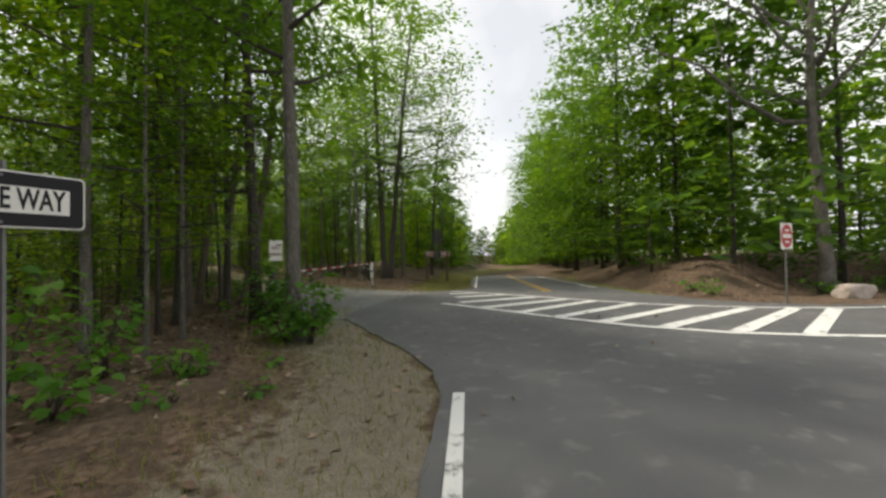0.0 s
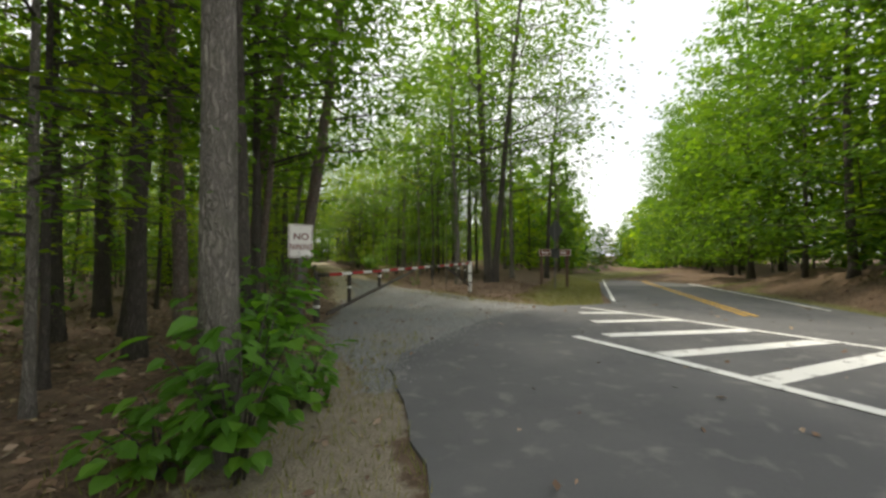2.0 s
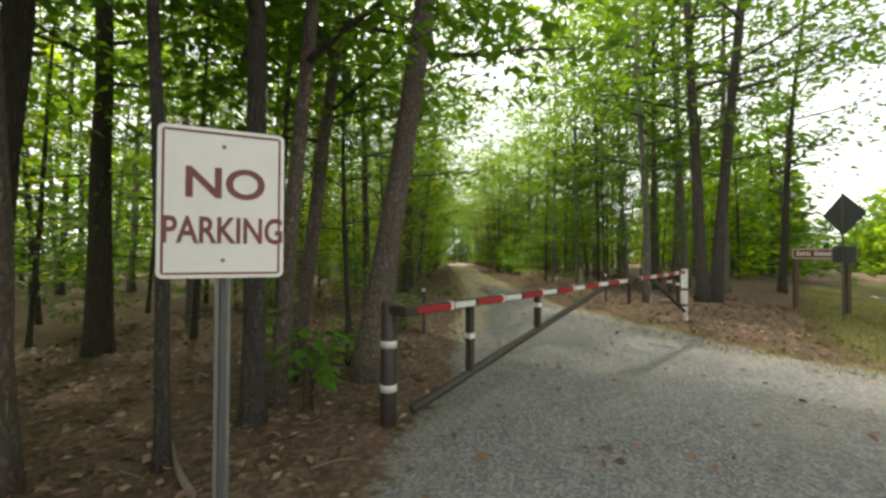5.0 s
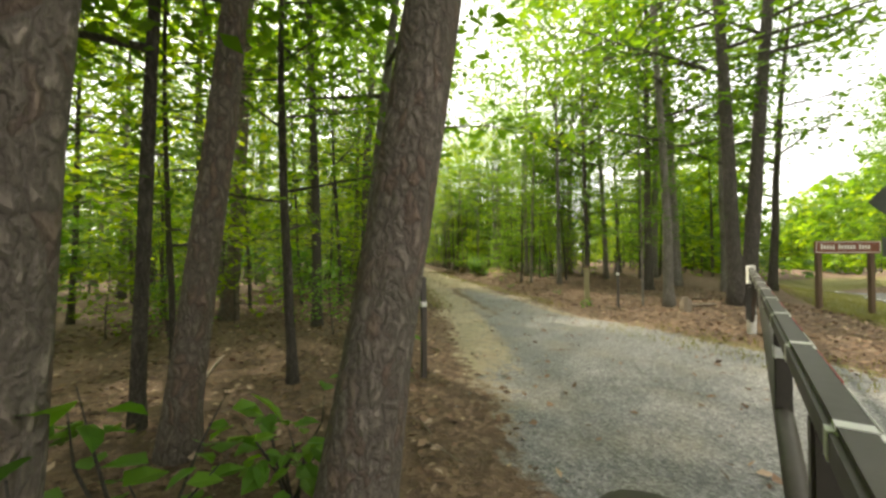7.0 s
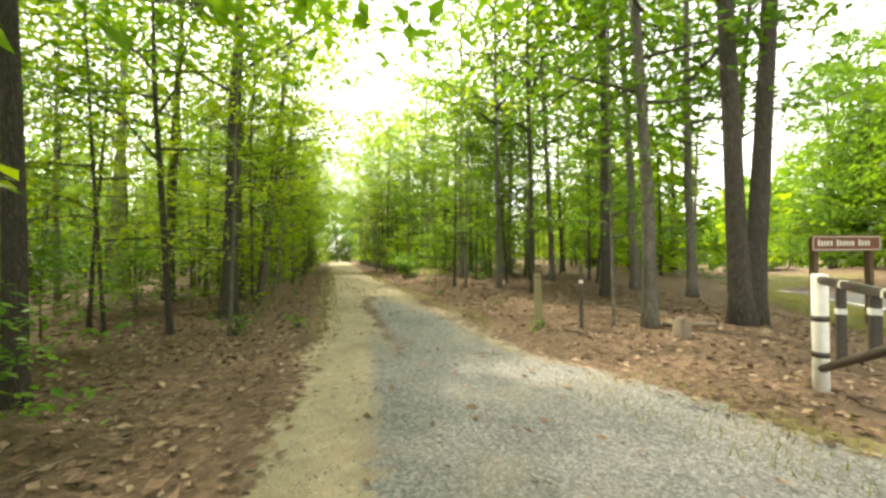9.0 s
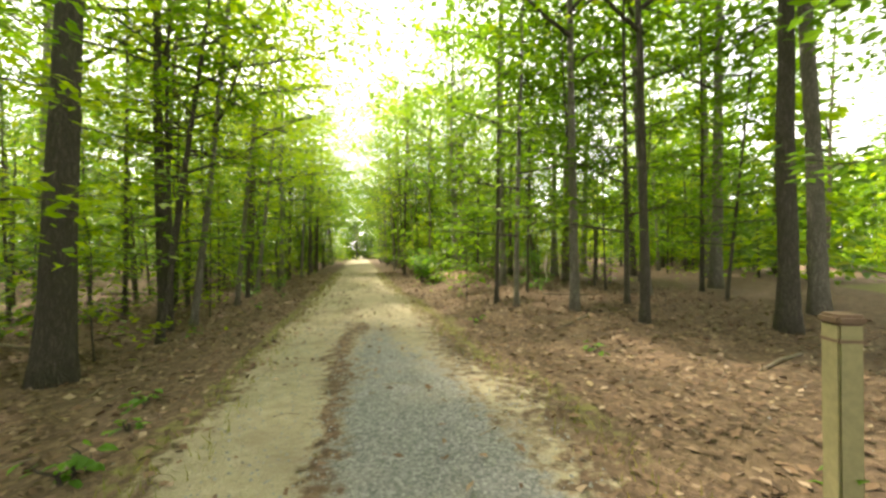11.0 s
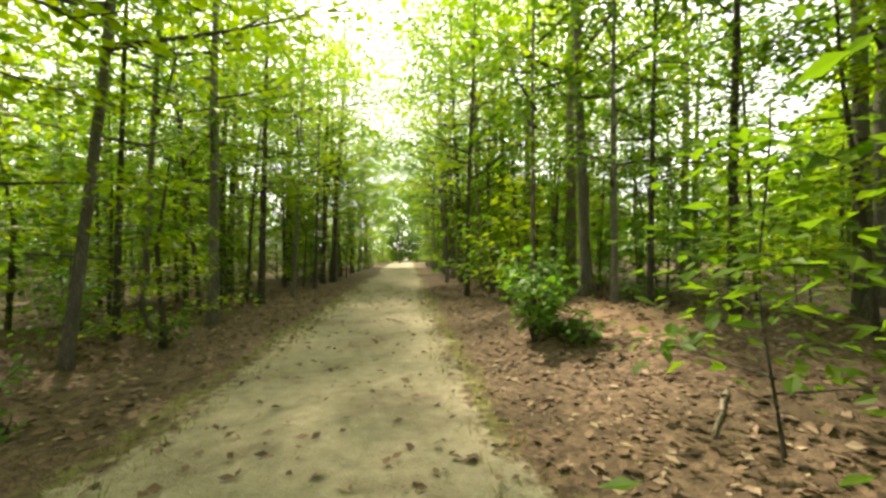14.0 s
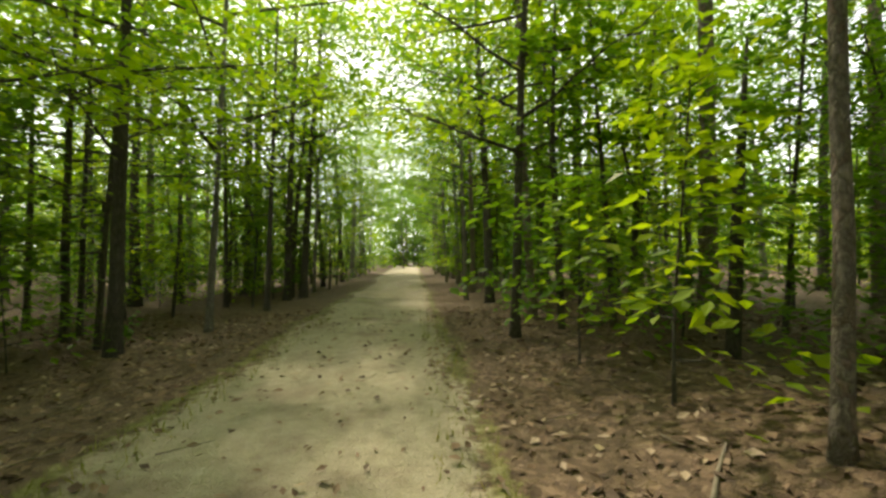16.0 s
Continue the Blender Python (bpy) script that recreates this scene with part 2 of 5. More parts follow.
def mesh_of(name, bm, *mats, smooth=True):
    me = bpy.data.meshes.new(name)
    bm.to_mesh(me)
    bm.free()
    for m in mats:
        me.materials.append(m)
    if smooth:
        for p in me.polygons:
            p.use_smooth = True
    return me


def raw_mesh(name, verts, faces, *mats, index=None, smooth=False):
    me = bpy.data.meshes.new(name)
    me.from_pydata(verts, [], faces)
    for m in mats:
        me.materials.append(m)
    if index is not None:
        me.polygons.foreach_set("material_index", index)
    me.polygons.foreach_set("use_smooth", [smooth] * len(faces))
    return me


def part(name, bm, material, parent, label="", smooth=False):
    ob = new(name, mesh_of(name, bm, material, smooth=smooth))
    ob.parent = parent
    if label:
        ob["label"] = label
    return ob


def thing(name, m, label, category, group="", kind=""):
    ob = new(name)
    ob.matrix_world = m
    return tagged(ob, label, category, group, kind)


def box_bm(sx, sy, sz, at=(0, 0, 0), bevel=0.0):
    bm = bmesh.new()
    bmesh.ops.create_cube(bm, size=1)
    bmesh.ops.scale(bm, vec=(sx, sy, sz), verts=bm.verts)
    if bevel:
        bmesh.ops.bevel(bm, geom=bm.edges[:], offset=bevel, segments=2, affect="EDGES")
    bmesh.ops.translate(bm, vec=at, verts=bm.verts)
    return bm


def tube_data(points, radii, sides=8, verts=None, faces=None):
    """A tapered tube through the points, added to verts and faces."""
    verts = [] if verts is None else verts
    faces = [] if faces is None else faces
    pts = [Vector(p) for p in points]
    start = len(verts)
    ref = Vector((0.31, 0.95, 0.05))
    for i, p in enumerate(pts):
        d = (pts[min(i + 1, len(pts) - 1)] - pts[max(i - 1, 0)]).normalized()
        a = d.cross(ref)
        if a.length < 0.1:
            a = d.cross(Vector((1, 0, 0)))
        a.normalize()
        b = d.cross(a)
        for k in range(sides):
            w = 2 * math.pi * k / sides
            verts.append(tuple(p + (a * math.cos(w) + b * math.sin(w)) * radii[i]))
    for i in range(len(pts) - 1):
        for k in range(sides):
            k2 = (k + 1) % sides
            faces.append((start + i * sides + k, start + i * sides + k2, start + (i + 1) * sides + k2, start + (i + 1) * sides + k))
    faces.append(tuple(start + (len(pts) - 1) * sides + k for k in range(sides)))
    faces.append(tuple(start + k for k in reversed(range(sides))))
    return verts, faces


def tube_part(name, points, radii, material, parent, sides=10, label=""):
    v, f = tube_data(points, radii, sides)
    ob = new(name, raw_mesh(name, v, f, material, smooth=True))
    ob.parent = parent
    if label:
        ob["label"] = label
    return ob


# ---- the plan ----
ROAD_D = Vector((math.sin(radians(40)), math.cos(radians(40))))
ROAD_N = Vector((ROAD_D.y, -ROAD_D.x))
LEFT_EDGE = [(-30, -2.0), (-17, -2.7), (-12, -1.1), (-10.2, -1.35), (-8.8, -1.35), (-6.7, -0.95), (-3, -0.8), (1, -0.5), (60, -0.55)]
RIGHT_EDGE = [(-9, 5.2), (-7.1, 4.2), (-5.2, 2.75), (-4.3, 2.65), (-3.2, 2.3), (-1.5, 1.95), (1, 2.0), (6, 1.75), (12, 1.55), (60, 1.6)]


def lerp_table(table, v):
    return float(np.interp(v, [a for a, b in table], [b for a, b in table]))


def step(v, lo, hi):
    t = min(1, max(0, (v - lo) / (hi - lo)))
    return t * t * (3 - 2 * t)


def along(x, y):
    """Metres along the road and across it."""
    return x * ROAD_D.x + y * ROAD_D.y, x * ROAD_N.x + y * ROAD_N.y


def road_point(s, n):
    return (ROAD_D.x * s + ROAD_N.x * n, ROAD_D.y * s + ROAD_N.y * n)


def road_z(s):
    """The road falls gently away from the junction."""
    return -0.024 * max(0.0, s + 5) if s < 60 else -1.56


ASPHALT_LINE = [road_point(60, 8.85), road_point(20, 8.85), road_point(3, 8.85), (6.0, -6.9), (5.2, -7.15), (4.2, -7.1), (2.9, -7.8), (1.55, -8.7), (0.4, -9.8), (-0.5, -10.7),
                (-0.75, -11.3), (-0.86, -12.2), (-0.95, -12.9), (-1.08, -14.2), (-1.33, -15.2), (-1.62, -15.8), (-2.65, -17.05), (-3.95, -18.9), (-8, -24.7), (-15, -35), (-22, -45),
                (10, -55), (34, -42), (26, -24.5), (12.5, -18.3), (9.3, -17.1), (8.2, -16.3), (7.6, -15.2), (7.55, -13.9), (8.0, -12.3), road_point(-1, 13.9), road_point(20, 13.9), road_point(60, 13.9)]


def inside(x, y, poly):
    hit = False
    for i in range(len(poly)):
        (x1, y1), (x2, y2) = poly[i - 1], poly[i]
        if (y1 > y) != (y2 > y) and x < (x2 - x1) * (y - y1) / (y2 - y1) + x1:
            hit = not hit
    return hit


def edge_distance(x, y, poly):
    best = 1e9
    for i in range(len(poly)):
        (x1, y1), (x2, y2) = poly[i - 1], poly[i]
        dx, dy = x2 - x1, y2 - y1
        t = min(1, max(0, ((x - x1) * dx + (y - y1) * dy) / (dx * dx + dy * dy)))
        best = min(best, math.hypot(x - x1 - t * dx, y - y1 - t * dy))
    return best


def height(x, y):
    """The ground's height."""
    s, n = along(x, y)
    off_trail = max(lerp_table(LEFT_EDGE, y) - x, x - lerp_table(RIGHT_EDGE, y), 0)
    rough = (noise.noise(Vector((x * 0.5, y * 0.5, 3))) * 0.07 + noise.noise(Vector((x * 1.7, y * 1.7, 9))) * 0.03)
    z = 0.0
    if n < 8.6:
        if x > 0.5:
            z += 0.20 * step(off_trail, 0.2, 3.0) * step(y, 1, 6)
            z += 0.13 * math.exp(-((x - 5.5) / 1.3) ** 2 - ((y + 1.0) / 1.3) ** 2)
            z += 0.30 * math.exp(-((x - 3.9) / 1.1) ** 2 - ((y - 12.9) / 1.9) ** 2)
        else:
            z += -0.10 * step(off_trail, 0.3, 2.0) * step(y, -3, 2)
            z += 0.10 * step(off_trail, 0.3, 1.5) * (1 - step(y, -13, -9))
        z += rough * step(off_trail, 0.0, 0.8) * step(8.6 - n, 0.2, 1.2)
    z += road_z(s) * step(n, 4.0, 8.4)
    if n > 14.0:
        corner = step(y, -15.0, -12.5) if n < 22 else 1.0
        z += (0.95 * step(n, 14.1, 16.8) + 0.35 * step(n, 16.0, 22)) * corner + rough * step(n, 14.0, 15.0)
    if y < -7.0 and inside(x, y, ASPHALT_LINE):
        z = min(z, road_z(s))
    return z


def spaced(lo, a, b, hi, fine):
    core = list(np.arange(a, b + 1e-6, fine))
    out1 = [a - (a - lo) * (k / 14) ** 2.6 for k in range(14, 0, -1)]
    out2 = [b + (hi - b) * (k / 14) ** 2.6 for k in range(1, 15)]
    return out1 + core + out2


def build_ground():
    xs, ys = spaced(-2500, -9, 15, 2500, 0.26), spaced(-2500, -22, 30, 2500, 0.26)
    verts, zone, bare = [], [], []
    for y in ys:
        le, re = lerp_table(LEFT_EDGE, y), lerp_table(RIGHT_EDGE, y)
        for x in xs:
            s, n = along(x, y)
            near = -40 < x < 50 and -50 < y < 70
            z = height(x, y) if near else road_z(s) * step(n, 4.0, 8.4)
            ain = near and inside(x, y, ASPHALT_LINE)
            adist = edge_distance(x, y, ASPHALT_LINE) if near else 99
            if ain and adist > 0.4:
                z -= 0.12
            wav = 0.28 * noise.noise(Vector((x * 0.7, y * 0.7, 1))) + 0.14 * noise.noise(Vector((x * 2.2, y * 2.2, 2)))
            inn = min(x - le, re - x) + wav
            on = step(inn, -0.4, 0.35) if y > -12 else 0.0
            grav = on * (1 - step(y, 0.5, 7.0))
            grav *= 1 - 0.85 * step(y, -6, -3) * (1 - step(x, le + 0.45, le + 0.85))
            grav = max(grav, 0.75 * on * step(y, 0, 2) * (1 - step(y, 3.5, 9)) * math.exp(-((x - 0.75) / 0.45) ** 2))
            sand = on * step(y, -7.5, -5.5)
            mid = step(y, -3, 0) * (1 - step(y, 5, 9))
            sand *= 1 - 0.8 * mid * math.exp(-((x - 0.38 + wav) / 0.2) ** 2) - 0.45 * mid * step(x, 1.0, 1.5)
            grav *= 1 - 0.75 * step(x, 1.15, 1.7) * step(y, -2.5, -0.5)
            grav *= 1 - 0.6 * mid * math.exp(-((x - 0.3 + wav) / 0.22) ** 2)
            moss = 0.62 * math.exp(-((inn + 0.12) / 0.22) ** 2) * step(y, -1, 2) if y > -2 else 0
            lawn = step(8.9 - n, 0.0, 0.2) * step(n, 6.2, 7.4) * step(x, 3.8, 4.6) * (1 - step(n, 8.9, 9.0)) * (1 - 0.45 * step(y, 6, 16))
            fringe = math.exp(-((x - re) / 0.5) ** 2) * 0.6 * (1 - step(y, -3.5, -2.0)) if -7 < y < -2 else 0
            bankgrass = 0.75 * math.exp(-((n - 14.15) / 0.4) ** 2)
            verge = 0.72 * (1 - step(adist, 0.7, 2.1)) * (1 - step(y, -10.5, -9.0)) if (not ain and x < 1 and (n < 8 or y < -10)) else 0
            dirt = 0.8 * math.exp(-((x - 4.6) / 0.55) ** 2 - ((y + 6.2) / 0.5) ** 2)
            soil = 0.95 * math.exp(-((x - 3.95) / 0.95) ** 2 - ((y - 12.2) / 1.15) ** 2) + 0.55 * math.exp(-((x - 4.2) / 1.0) ** 2 - ((y - 4.6) / 0.8) ** 2) * 0.8
            verts.append((x, y, z))
            zone.append((grav, sand, min(1, max(moss, lawn, fringe, bankgrass)), 1))
            bare.append((soil, max(verge, dirt), 0, 1))
    w = len(xs)
    faces = [(j * w + i, j * w + i + 1, (j + 1) * w + i + 1, (j + 1) * w + i) for j in range(len(ys) - 1) for i in range(w - 1)]
    me = raw_mesh("ground", verts, faces, GROUND, smooth=True)
    for key, vals in (("zone", zone), ("bare", bare)):
        a = me.attributes.new(key, "FLOAT_COLOR", "POINT")
        a.data.foreach_set("color", np.array(vals, dtype=np.float32).ravel())
    ob = new("ground", me)
    return tagged(ob, "forest floor with brown leaf litter and a sandy gravel trail", "ground", kind="structure")


build_ground()


def resample(poly, gap, jitter):
    out = []
    for i in range(len(poly)):
        (x1, y1), (x2, y2) = poly[i], poly[(i + 1) % len(poly)]
        n = max(1, int(math.hypot(x2 - x1, y2 - y1) / gap))
        for k in range(n):
            t = k / n
            x, y = x1 + (x2 - x1) * t, y1 + (y2 - y1) * t
            j = noise.noise(Vector((x * 2.3, y * 2.3, 5))) * jitter * (3.2 if -11 < y < -7 and x < 4.4 else 1)
            out.append((x + j, y + j * 0.6))
    return out


def build_road():
    bm = bmesh.new()
    line = resample(ASPHALT_LINE, 0.3, 0.09)
    top = [bm.verts.new((x, y, 0.02 + road_z(along(x, y)[0]))) for x, y in line]
    low = [bm.verts.new((x, y, -0.2 + road_z(along(x, y)[0]))) for x, y in line]
    edges = [bm.edges.new((top[i - 1], top[i])) for i in range(len(top))]
    bmesh.ops.triangle_fill(bm, use_beauty=True, edges=edges)
    for i in range(len(top)):
        bm.faces.new((top[i - 1], low[i - 1], low[i], top[i]))
    bmesh.ops.recalc_face_normals(bm, faces=bm.faces[:])
    ob = new("road", mesh_of("road", bm, ASPHALT, smooth=False))
    tagged(ob, "grey worn asphalt road at a junction with a gravel trail", "road", kind="structure")
    return ob


ROAD = build_road()


def on_line(line, t):
    k = t * (len(line) - 1)
    i = min(int(k), len(line) - 2)
    f = k - i
    return (line[i][0] * (1 - f) + line[i + 1][0] * f, line[i][1] * (1 - f) + line[i + 1][1] * f)


def stripe(name, points, width, material, label=""):
    """A line of road paint, 6 mm thick, along the points."""
    bm = bmesh.new()
    lift = 0.0012 * (len(ROAD.children) % 9)
    points = [on_line(points, k / 24) for k in range(25)] if len(points) == 2 and math.dist(*points) > 8 else points
    pts = [Vector((*p, 0)) for p in points]
    rows = []
    for i, p in enumerate(pts):
        d = (pts[min(i + 1, len(pts) - 1)] - pts[max(i - 1, 0)]).normalized()
        a = Vector((-d.y, d.x, 0)) * width / 2
        rows.append([bm.verts.new((q.x, q.y, z)) for q, z in ((p + a, 0.022), (p + a, 0.027), (p - a, 0.027), (p - a, 0.022))])
        for v in rows[-1]:
            v.co.z += road_z(along(v.co.x, v.co.y)[0]) + lift
    for r1, r2 in zip(rows, rows[1:]):
        for k in range(3):
            bm.faces.new((r1[k], r1[k + 1], r2[k + 1], r2[k]))
    bm.faces.new(rows[0])
    bm.faces.new(list(reversed(rows[-1])))
    bmesh.ops.recalc_face_normals(bm, faces=bm.faces[:])
    return part(name, bm, material, ROAD, label)


stripe("edge_line", [road_point(60, 9.1), road_point(-0.9, 9.1)], 0.09, WHITE_PAINT, "white edge line")
stripe("edge_line", [road_point(60, 13.6), road_point(-1.3, 13.55)], 0.09, WHITE_PAINT, "white edge line")
for off in (11.4, 11.57):
    stripe("centre_line", [road_point(60, off), road_point(-3.3, off)], 0.08, YELLOW_PAINT, "yellow double line")
stripe("edge_line", [(-1.55, -15.94), (-2.47, -17.1), (-3.8, -19.0), (-8, -25)], 0.1, WHITE_PAINT, "white edge line")
GORE_NEAR = [(2.02, -10.6), (2.2, -12.0), (2.3, -13.0), (2.42, -14.1), (2.65, -15.2), (3.14, -16.3), (3.8, -17.1), (4.5, -17.75), (6.0, -18.6)]
GORE_FAR = [(4.42, -7.7), (4.75, -9.6), (4.9, -11.2), (5.1, -12.4), (5.45, -13.8), (6.1, -15.0), (6.75, -15.8), (7.6, -16.6), (9.5, -17.9)]
stripe("hatch_border", GORE_NEAR, 0.15, WHITE_PAINT)
stripe("hatch_border", GORE_FAR, 0.12, WHITE_PAINT)
for a, b in (((3.67, -8.6), (4.6, -8.85)), ((3.1, -9.68), (4.72, -9.95)), ((2.5, -10.66), (4.82, -11.05)), ((2.3, -11.8), (4.95, -11.95)), ((2.38, -12.84), (5.1, -12.65)), ((2.5, -13.75), (5.4, -13.6)),
             ((2.6, -14.6), (5.8, -14.55)), ((2.9, -15.5), (6.3, -15.5)), ((3.3, -16.35), (6.9, -16.1)), ((3.85, -17.05), (7.4, -16.6))):
    stripe("hatch_bar", [a, b], 0.24, WHITE_PAINT)

# ---- trees ----
def leaf_quad(verts, faces, p, d, nrm, length, width):
    """One leaf: two triangles folded a little along the midrib."""
    side = d.cross(nrm)
    if side.length < 1e-4:
        return
    side.normalize()
    up = side.cross(d).normalized()
    i = len(verts)
    mid = p + d * (length * 0.45)
    verts += [tuple(p), tuple(mid + side * width / 2 + up * width * 0.12), tuple(p + d * length), tuple(mid - side * width / 2 + up * width * 0.12)]
    faces += [(i, i + 1, i + 2), (i, i + 2, i + 3)]


def crown_mesh(name, r, leaf_mat, bark, z0, z1, radius, limbs, per_limb, leaf, flat=0.5, lean_out=0.35, twigs=5, thick=0.05, shape="round", wood=2):
    """Limbs that leave the stem between z0 and z1, with twigs and sprays of leaves along them."""
    verts, faces = [], []
    leaves_v, leaves_f = [], []
    for k in range(limbs):
        f = (k + r.random() * 0.8) / limbs
        z = z0 + (z1 - z0) * f
        az = k * 2.4 + r.uniform(-0.5, 0.5)
        prof = {"round": math.sin(math.pi * (0.2 + 0.75 * f)) ** 0.7, "cone": 1.0 - 0.7 * f, "vase": 0.5 + 0.5 * f}[shape]
        reach = radius * prof * r.uniform(0.7, 1.15)
        rise = reach * lean_out * r.uniform(0.5, 1.5)
        pts = []
        for q in range(5):
            t = q / 4
            wob = 0.06 * reach * t
            pts.append(Vector((math.cos(az) * reach * t + r.uniform(-wob, wob), math.sin(az) * reach * t + r.uniform(-wob, wob), z + rise * t ** 1.3 - 0.12 * reach * t * t)))
        th = thick * (1 - 0.6 * f)
        if wood:
            tube_data(pts, [th, th * 0.75, th * 0.5, th * 0.3, th * 0.12], 5 if wood == 2 else 3, verts, faces)
        for w in range(twigs):
            t = 0.25 + 0.75 * (w + r.random()) / twigs
            q = min(3, int(t * 4))
            base = pts[q].lerp(pts[q + 1], t * 4 - q)
            ta = az + r.choice((-1, 1)) * r.uniform(0.4, 1.3)
            tl = reach * r.uniform(0.22, 0.45)
            tip = base + Vector((math.cos(ta) * tl, math.sin(ta) * tl, tl * r.uniform(-0.15, 0.4)))
            if wood == 2:
                tube_data([base, base.lerp(tip, 0.5) + Vector((0, 0, tl * 0.06)), tip], [th * 0.3, th * 0.2, th * 0.07], 3, verts, faces)
            for j in range(per_limb // twigs):
                u = r.random() ** 0.7
                sp = 0.13 * reach + 0.12
                p = base.lerp(tip, u) + Vector((r.gauss(0, sp), r.gauss(0, sp), r.gauss(0, sp * (1 - flat) + 0.03)))
                a2 = ta + r.gauss(0, 1.1)
                d = Vector((math.cos(a2), math.sin(a2), r.uniform(-0.7, 0.15))).normalized()
                nrm = Vector((r.gauss(0, 0.38), r.gauss(0, 0.38), 1)).normalized()
                s = leaf * r.uniform(0.65, 1.25)
                leaf_quad(leaves_v, leaves_f, p, d, nrm, s, s * r.uniform(0.45, 0.65))
    n = len(verts)
    faces_all = faces + [tuple(i + n for i in f) for f in leaves_f]
    idx = [0] * len(faces) + [1] * len(leaves_f)
    return raw_mesh(name, verts + leaves_v, faces_all, bark, leaf_mat, index=idx)


tr = random.Random(21)
# tall trees: bare stem below, crown above
TALL = [crown_mesh("crown", tr, (LEAF_MID, LEAF_DARK, LEAF_MID, LEAF_YELLOW)[i], BARK_DARK, 3.4 + 0.4 * i, 9.5 + 0.5 * i, 2.5 + 0.2 * i, 15, 126, 0.19, 0.45, 0.5, 6, 0.045) for i in range(4)]
# fuller crowns that hang lower
DENSE = [crown_mesh("crown", tr, (LEAF_MID, LEAF_DARK, LEAF_MID)[i], BARK_DARK, 2.7 + 0.3 * i, 9.5, 2.7, 18, 144, 0.165, 0.55, 0.35, 8, 0.034) for i in range(3)]
# middle storey: layered boughs from low down
MIDDLE = [crown_mesh("crown", tr, (LEAF_MID, LEAF_YELLOW, LEAF_DARK, LEAF_MID, LEAF_YELLOW)[i], BARK_DARK, 1.0 + 0.25 * i, 6.0 + 0.25 * i, 1.6 + 0.12 * i, 18, 108, 0.12, 0.85, 0.22, 6, 0.022, "cone") for i in range(5)]
# the same farther off, in larger sprays
FAR_MIDDLE = [crown_mesh("crown", tr, (LEAF_MID, LEAF_YELLOW, LEAF_MID, LEAF_DARK)[i], BARK_DARK, 0.5, 6.4, 1.8 + 0.15 * i, 17, 64, 0.245, 0.7, 0.2, 4, 0.02, "cone", 1) for i in range(4)]
# saplings
SAPLING = [crown_mesh("crown", tr, (LEAF_BUSH, LEAF_MID, LEAF_YELLOW)[i], BARK_DARK, 0.3, 1.7 + 0.3 * i, 0.75, 12, 44, 0.13, 0.7, 0.25, 4, 0.009, "cone") for i in range(3)]
# boughs that arch over the way
ARCH = [crown_mesh("crown", tr, (LEAF_YELLOW, LEAF_YELLOW, LEAF_MID)[i], BARK_DARK, 2.3 + 0.2 * i, 7.6, 2.3, 18, 132, 0.125, 0.75, 0.4, 6, 0.03) for i in range(3)]
# wood's edge: leafy from the ground up
EDGE = [crown_mesh("crown", tr, (LEAF_MID, LEAF_DARK, LEAF_MID, LEAF_DARK)[i], BARK_DARK, 0.5, 10.2 + 0.6 * i, 2.5 + 0.15 * i, 34, 160, 0.235, 0.5, 0.25, 8, 0.045, "round", 1) for i in range(4)]
OAK = [crown_mesh("crown", tr, LEAF_DARK, BARK_GREY, 4.4, 8.6, 4.2, 11, 300, 0.155, 0.55, 0.95, 8, 0.10, "vase")]


def trunk_mesh(r, d, h, lean, bark, sides=12, bend=0.12):
    n = 14
    pts, rad = [], []
    bx, by = r.uniform(-1, 1), r.uniform(-1, 1)
    for i in range(n + 1):
        t = (i / n) ** 1.4
        z = h * t
        wob = bend * (math.sin(t * 3.1) + 0.6 * math.sin(t * 7.3 + bx * 3)) * (0.25 + d * 2.2)
        pts.append((lean[0] * z + bx * wob + (r.uniform(-0.04, 0.04) * d if i > 1 else 0), lean[1] * z + by * wob + (r.uniform(-0.04, 0.04) * d if i > 1 else 0), z - 0.15 * (i == 0)))
        flare = 1 + 0.55 * math.exp(-z / (0.9 * d + 0.02))
        rad.append(max(0.006, d / 2 * flare * (1 - 0.78 * t)))
    v, f = tube_data(pts, rad, sides)
    v = [(x + noise.noise(Vector((x * 9, y * 9, z * 2.5))) * d * 0.06, y + noise.noise(Vector((x * 9, y * 9, z * 2.5 + 40))) * d * 0.06, z) for x, y, z in v]
    return raw_mesh("trunk", v, f, bark, smooth=True)


PLANTED = []


def tree(x, y, d, h, crowns, label, lean=(0, 0), bark=None, scale=None, group="trees of the wood", lift=0.0, name="tree"):
    """A tree standing on the ground: trunk and crown."""
    z = height(x, y) - 0.02
    root = thing(name, Matrix.Translation((x, y, z)), label, "tree", group)
    t = new("trunk", trunk_mesh(tr, d, h, lean, bark or tr.choice((BARK_GREY, BARK_BROWN, BARK_DARK))))
    t.parent = root
    me = tr.choice(crowns)
    c = new("crown", me)
    c.parent = root
    s = scale or h / 11.5
    shear = Matrix.Identity(4)
    shear[0][2], shear[1][2] = lean[0], lean[1]
    c.matrix_local = Matrix.Translation((0, 0, lift)) @ Matrix.Diagonal((s, s, s, 1)) @ pose(0, 0, 0, 0, 0, tr.uniform(0, 360))
    c.matrix_parent_inverse = shear
    PLANTED.append((x, y))
    return root


TALL_L = "tall forest tree with a bare straight trunk and high green crown"
THIN_L = "slender young tree with layered green boughs among the wood"
